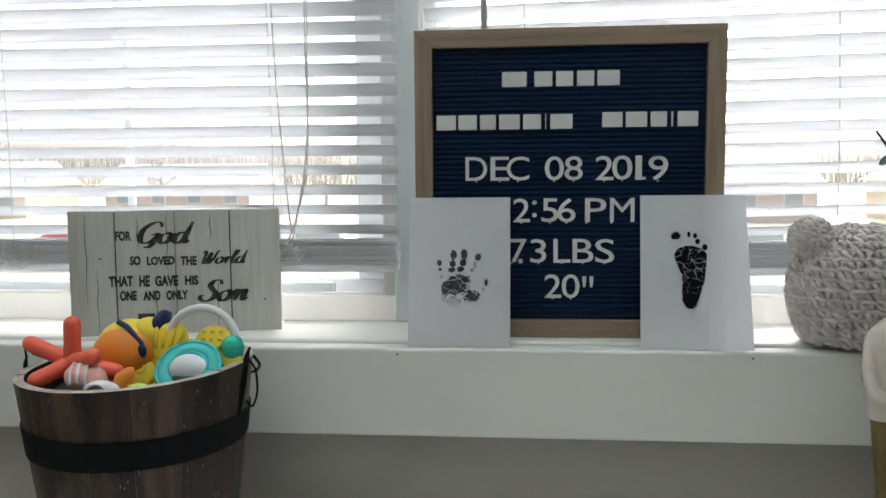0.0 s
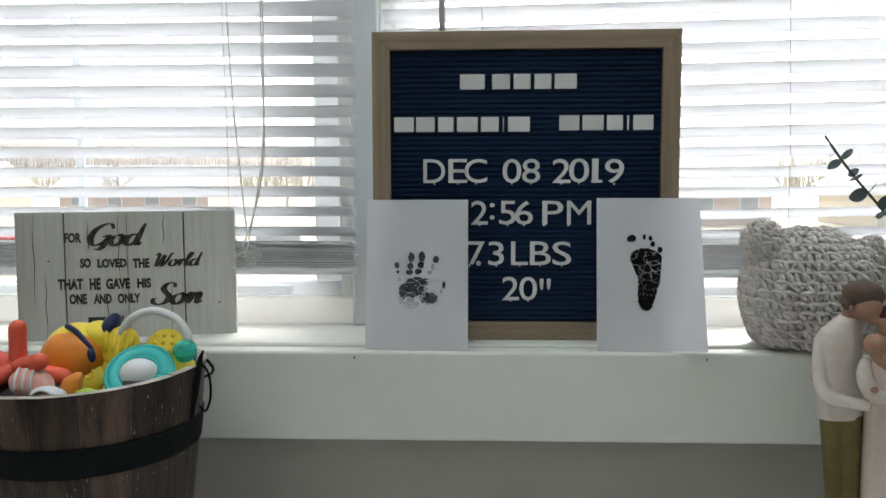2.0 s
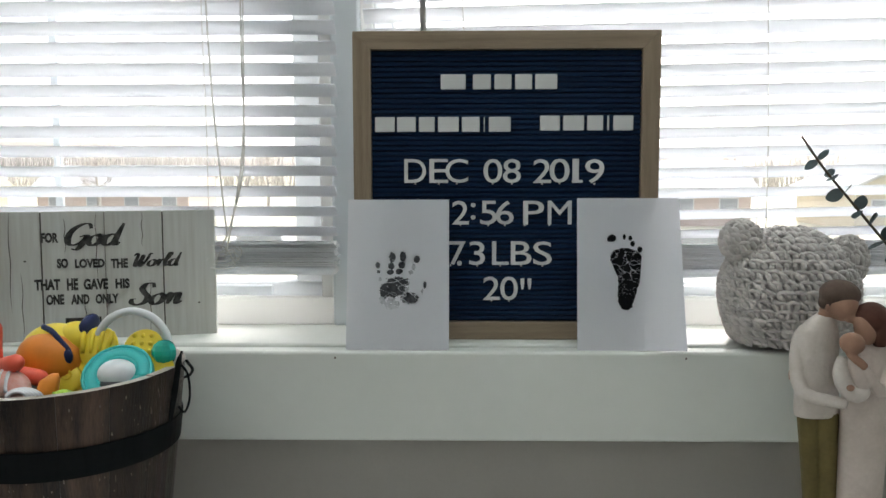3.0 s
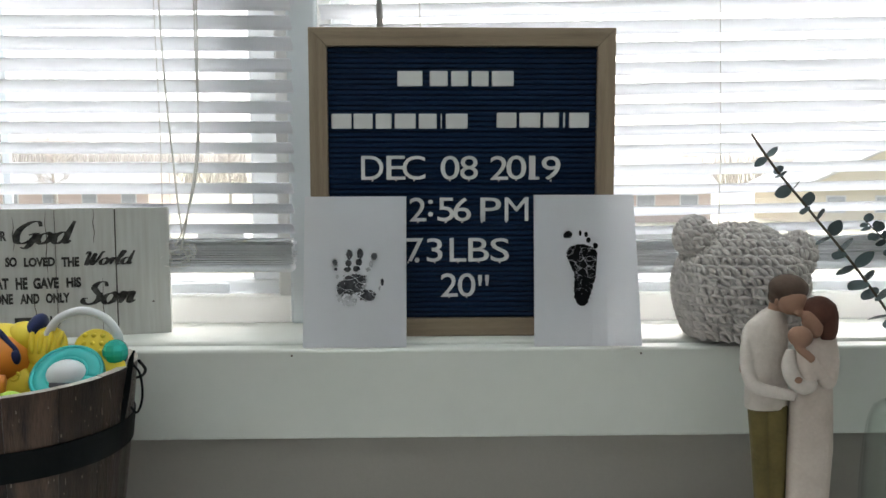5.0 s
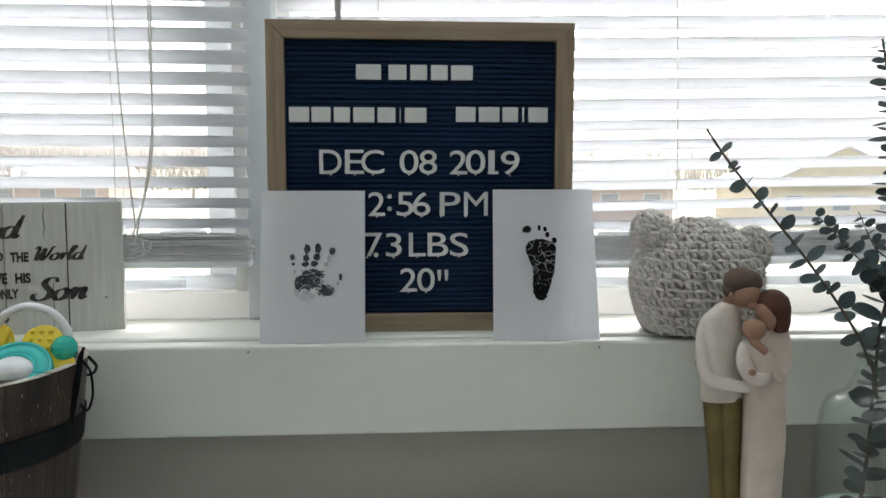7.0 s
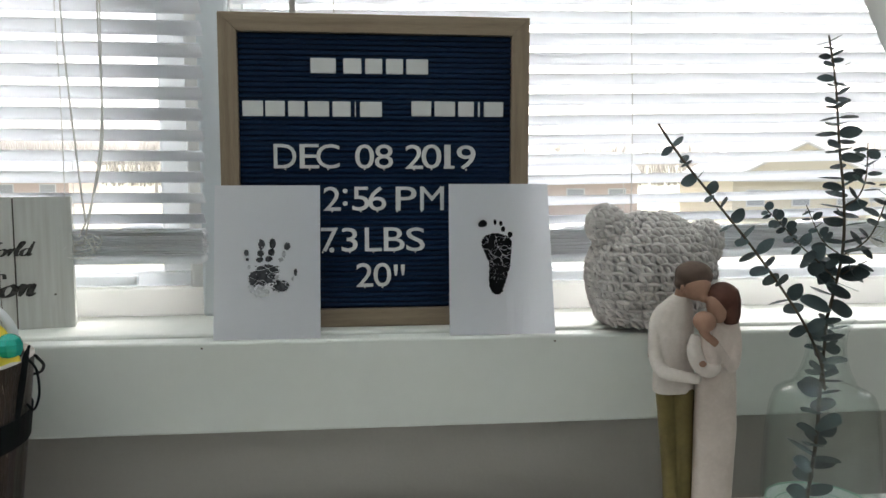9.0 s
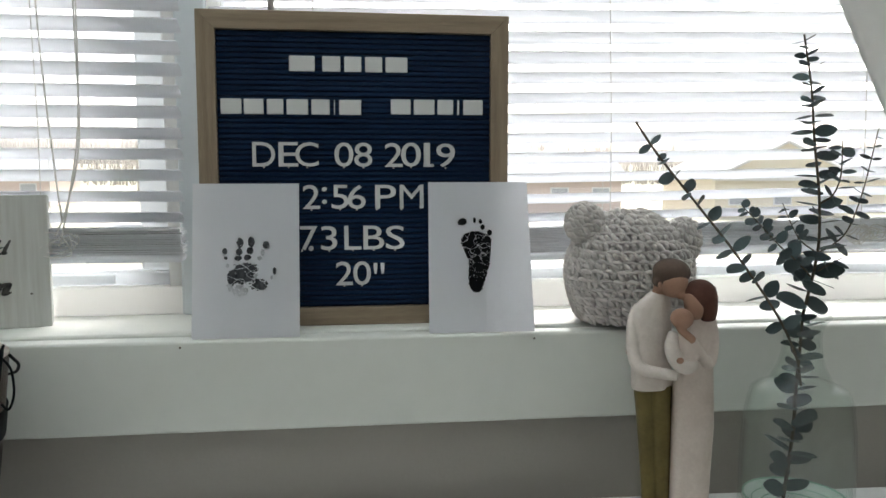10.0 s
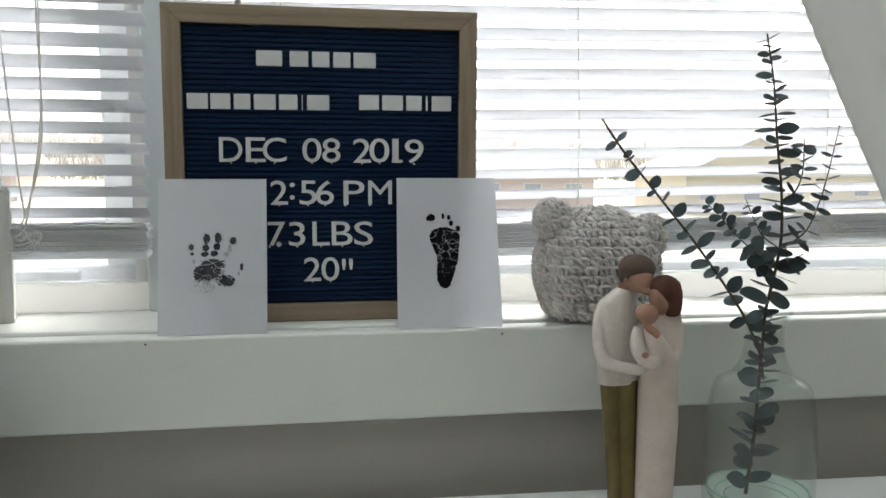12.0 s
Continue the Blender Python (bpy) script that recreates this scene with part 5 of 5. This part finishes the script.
# ---- outside ----
GROUND = -3.0
structure("ground", mesh_of("ground", [(-2500, 1.2, GROUND), (2500, 1.2, GROUND), (2500, 4000, GROUND), (-2500, 4000, GROUND)], [(0, 1, 2, 3)], M["lawn"]), "winter lawn outside the window, washed pale for haze", "ground")
structure("road", box_mesh("road", (-200, 34, GROUND), (200, 44, GROUND + 0.03), M["road"]), "grey asphalt street outside", "road")


def house(x, y, width, depth, wall_h, roof_h, wall, label, ridge_along=True):
    h = thing("house", pose(x, y, GROUND), label, "house", "houses across the street")
    part("wall", box_mesh("wall", (-width / 2, 0, 0), (width / 2, depth, wall_h), M[wall]), h)
    o = 0.5
    a, b = (-width / 2 - o, width / 2 + o), (-o, depth + o)
    z0, z1 = wall_h + 0.003, wall_h + roof_h
    if ridge_along:
        v = [(a[0], b[0], z0), (a[1], b[0], z0), (a[1], b[1], z0), (a[0], b[1], z0), (a[0], depth / 2, z1), (a[1], depth / 2, z1)]
        f = [(0, 1, 5, 4), (2, 3, 4, 5), (0, 4, 3), (1, 2, 5), (0, 3, 2, 1)]
    else:
        v = [(a[0], b[0], z0), (a[1], b[0], z0), (a[1], b[1], z0), (a[0], b[1], z0), (0, b[0], z1), (0, b[1], z1)]
        f = [(0, 4, 5, 3), (1, 2, 5, 4), (0, 1, 4), (2, 3, 5), (0, 3, 2, 1)]
    gables = [0, 0, 1, 1, 0]
    part("roof", mesh_of("roof", v, f, [M["roof"], M[wall]], False, gables), h)
    if not ridge_along:
        for x in a:
            rake = [Vector((x, b[0] - 0.1, z0)), Vector((x / 2, b[0] - 0.1, (z0 + z1) / 2)), Vector((0, b[0] - 0.1, z1))]
            part("rake_board", mesh_of("rake_board", *tube(rake, 0.13, 6), M["white_trim"]), h)
    part("fascia", box_mesh("fascia", (a[0], b[0] - 0.06, z0 - 0.2), (a[1], b[0], z0 + 0.06), M["white_trim"]), h)
    n = max(2, int(width / 3.2))
    for k in range(n):
        wx = -width / 2 + width * (k + 0.5) / n
        win = part("window", box_mesh("window", (wx - 0.75, -0.05, 0.9), (wx + 0.75, 0.02, 2.2), M["white_trim"]), h)
        part("pane", box_mesh("pane", (wx - 0.65, -0.08, 1.0), (wx + 0.65, -0.055, 2.1), M["hazed_pane"]), win)


# Houses and trees carry the haze in their paled materials.
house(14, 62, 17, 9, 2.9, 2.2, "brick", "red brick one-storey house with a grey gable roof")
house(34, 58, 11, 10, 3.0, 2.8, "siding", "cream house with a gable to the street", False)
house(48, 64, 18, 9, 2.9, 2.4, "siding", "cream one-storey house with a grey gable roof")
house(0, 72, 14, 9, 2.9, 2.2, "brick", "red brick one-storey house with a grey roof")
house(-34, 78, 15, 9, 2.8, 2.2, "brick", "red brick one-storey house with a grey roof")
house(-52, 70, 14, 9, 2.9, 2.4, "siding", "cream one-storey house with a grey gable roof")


def car(x, y, paint, label):
    c = thing("parked_car", pose(x, y, GROUND + 0.03), label, "car", "parked cars")
    v, f = loft([(0, 0, 0.3, 2.1, 0.82), (0, 0, 0.6, 2.2, 0.88), (0, 0, 0.85, 2.1, 0.86), (0.1, 0, 0.92, 1.5, 0.8), (0.2, 0, 1.42, 0.95, 0.66)], 24, power=5)
    part("body", mesh_of("body", v, f, M[paint]), c)
    part("side_window", box_mesh("side_window", (-0.85, -0.80, 0.98), (1.15, -0.70, 1.32), M["hazed_pane"], 0.03), c)
    for wx in (-1.35, 1.35):
        for wy in (-0.78, 0.78):
            v, f = lathe([(0.0, -0.1), (0.3, -0.1), (0.32, -0.05), (0.32, 0.05), (0.3, 0.1), (0.0, 0.1)], 20)
            part("wheel", mesh_of("wheel", v, f, M["tyre"]), c, m=pose(wx, wy, 0.32, 90, 0, 0))


car(-19.5, 33, "car_red", "red car parked along the street")
car(-9, 36, "car_white", "white car parked along the street")
car(10, 35, "car_white", "white car parked along the street")
car(22, 36, "car_white", "white car parked along the street")


def bare_tree(x, y, height, seed):
    t = thing("bare_tree", pose(x, y, GROUND), "bare winter tree across the street", "tree", "trees across the street")
    rng = random.Random(seed)
    part("trunk", mesh_of("trunk", *tube(spline([(0, 0, 0), (0.1, 0, height * 0.3), (-0.1, 0.1, height * 0.6), (0, 0, height * 0.9)], 4), lambda q: 0.22 * (1 - 0.85 * q), 8), M["bark"]), t)
    pieces = []
    for k in range(34):
        z = height * rng.uniform(0.3, 0.85)
        a, l = rng.uniform(0, 6.28), height * rng.uniform(0.15, 0.38)
        p = Vector((0, 0, z))
        tip = p + Vector((math.cos(a) * l, math.sin(a) * l, l * rng.uniform(0.4, 1.0)))
        pieces.append(tube(spline([p, (p + tip) / 2 + Vector((0, 0, -0.1)), tip], 3), lambda q: 0.05 * (1 - 0.8 * q), 4))
        for i in range(7):
            b = p.lerp(tip, rng.uniform(0.35, 1))
            e = b + Vector((rng.uniform(-1, 1), rng.uniform(-1, 1), rng.uniform(0.2, 1.1))) * height * 0.09
            pieces.append(tube([b, e], 0.018, 3))
    crown = part("crown", mesh_of("crown", *gather(pieces), M["twig"]), t)
    crown["kind"] = "stuff"


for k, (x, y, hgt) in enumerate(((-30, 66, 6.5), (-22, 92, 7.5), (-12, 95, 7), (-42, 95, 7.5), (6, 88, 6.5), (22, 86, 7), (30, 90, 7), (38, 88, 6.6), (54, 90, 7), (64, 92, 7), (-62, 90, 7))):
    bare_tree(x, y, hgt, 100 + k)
rng = random.Random(77)
wood = []
for k in range(3600):
    x, y = rng.uniform(-260, 260), rng.uniform(150, 190)
    b = Vector((x, y, GROUND))
    wood.append(tube([b, b + Vector((rng.uniform(-2.5, 2.5), 0, rng.uniform(5, 10)))], lambda q: rng.uniform(0.07, 0.19) * (1 - 0.7 * q), 3))
tagged(new("far_wood", mesh_of("far_wood", *gather(wood), M["twig"])), "line of bare trees on the horizon, washed pale for haze", "trees", kind="stuff")
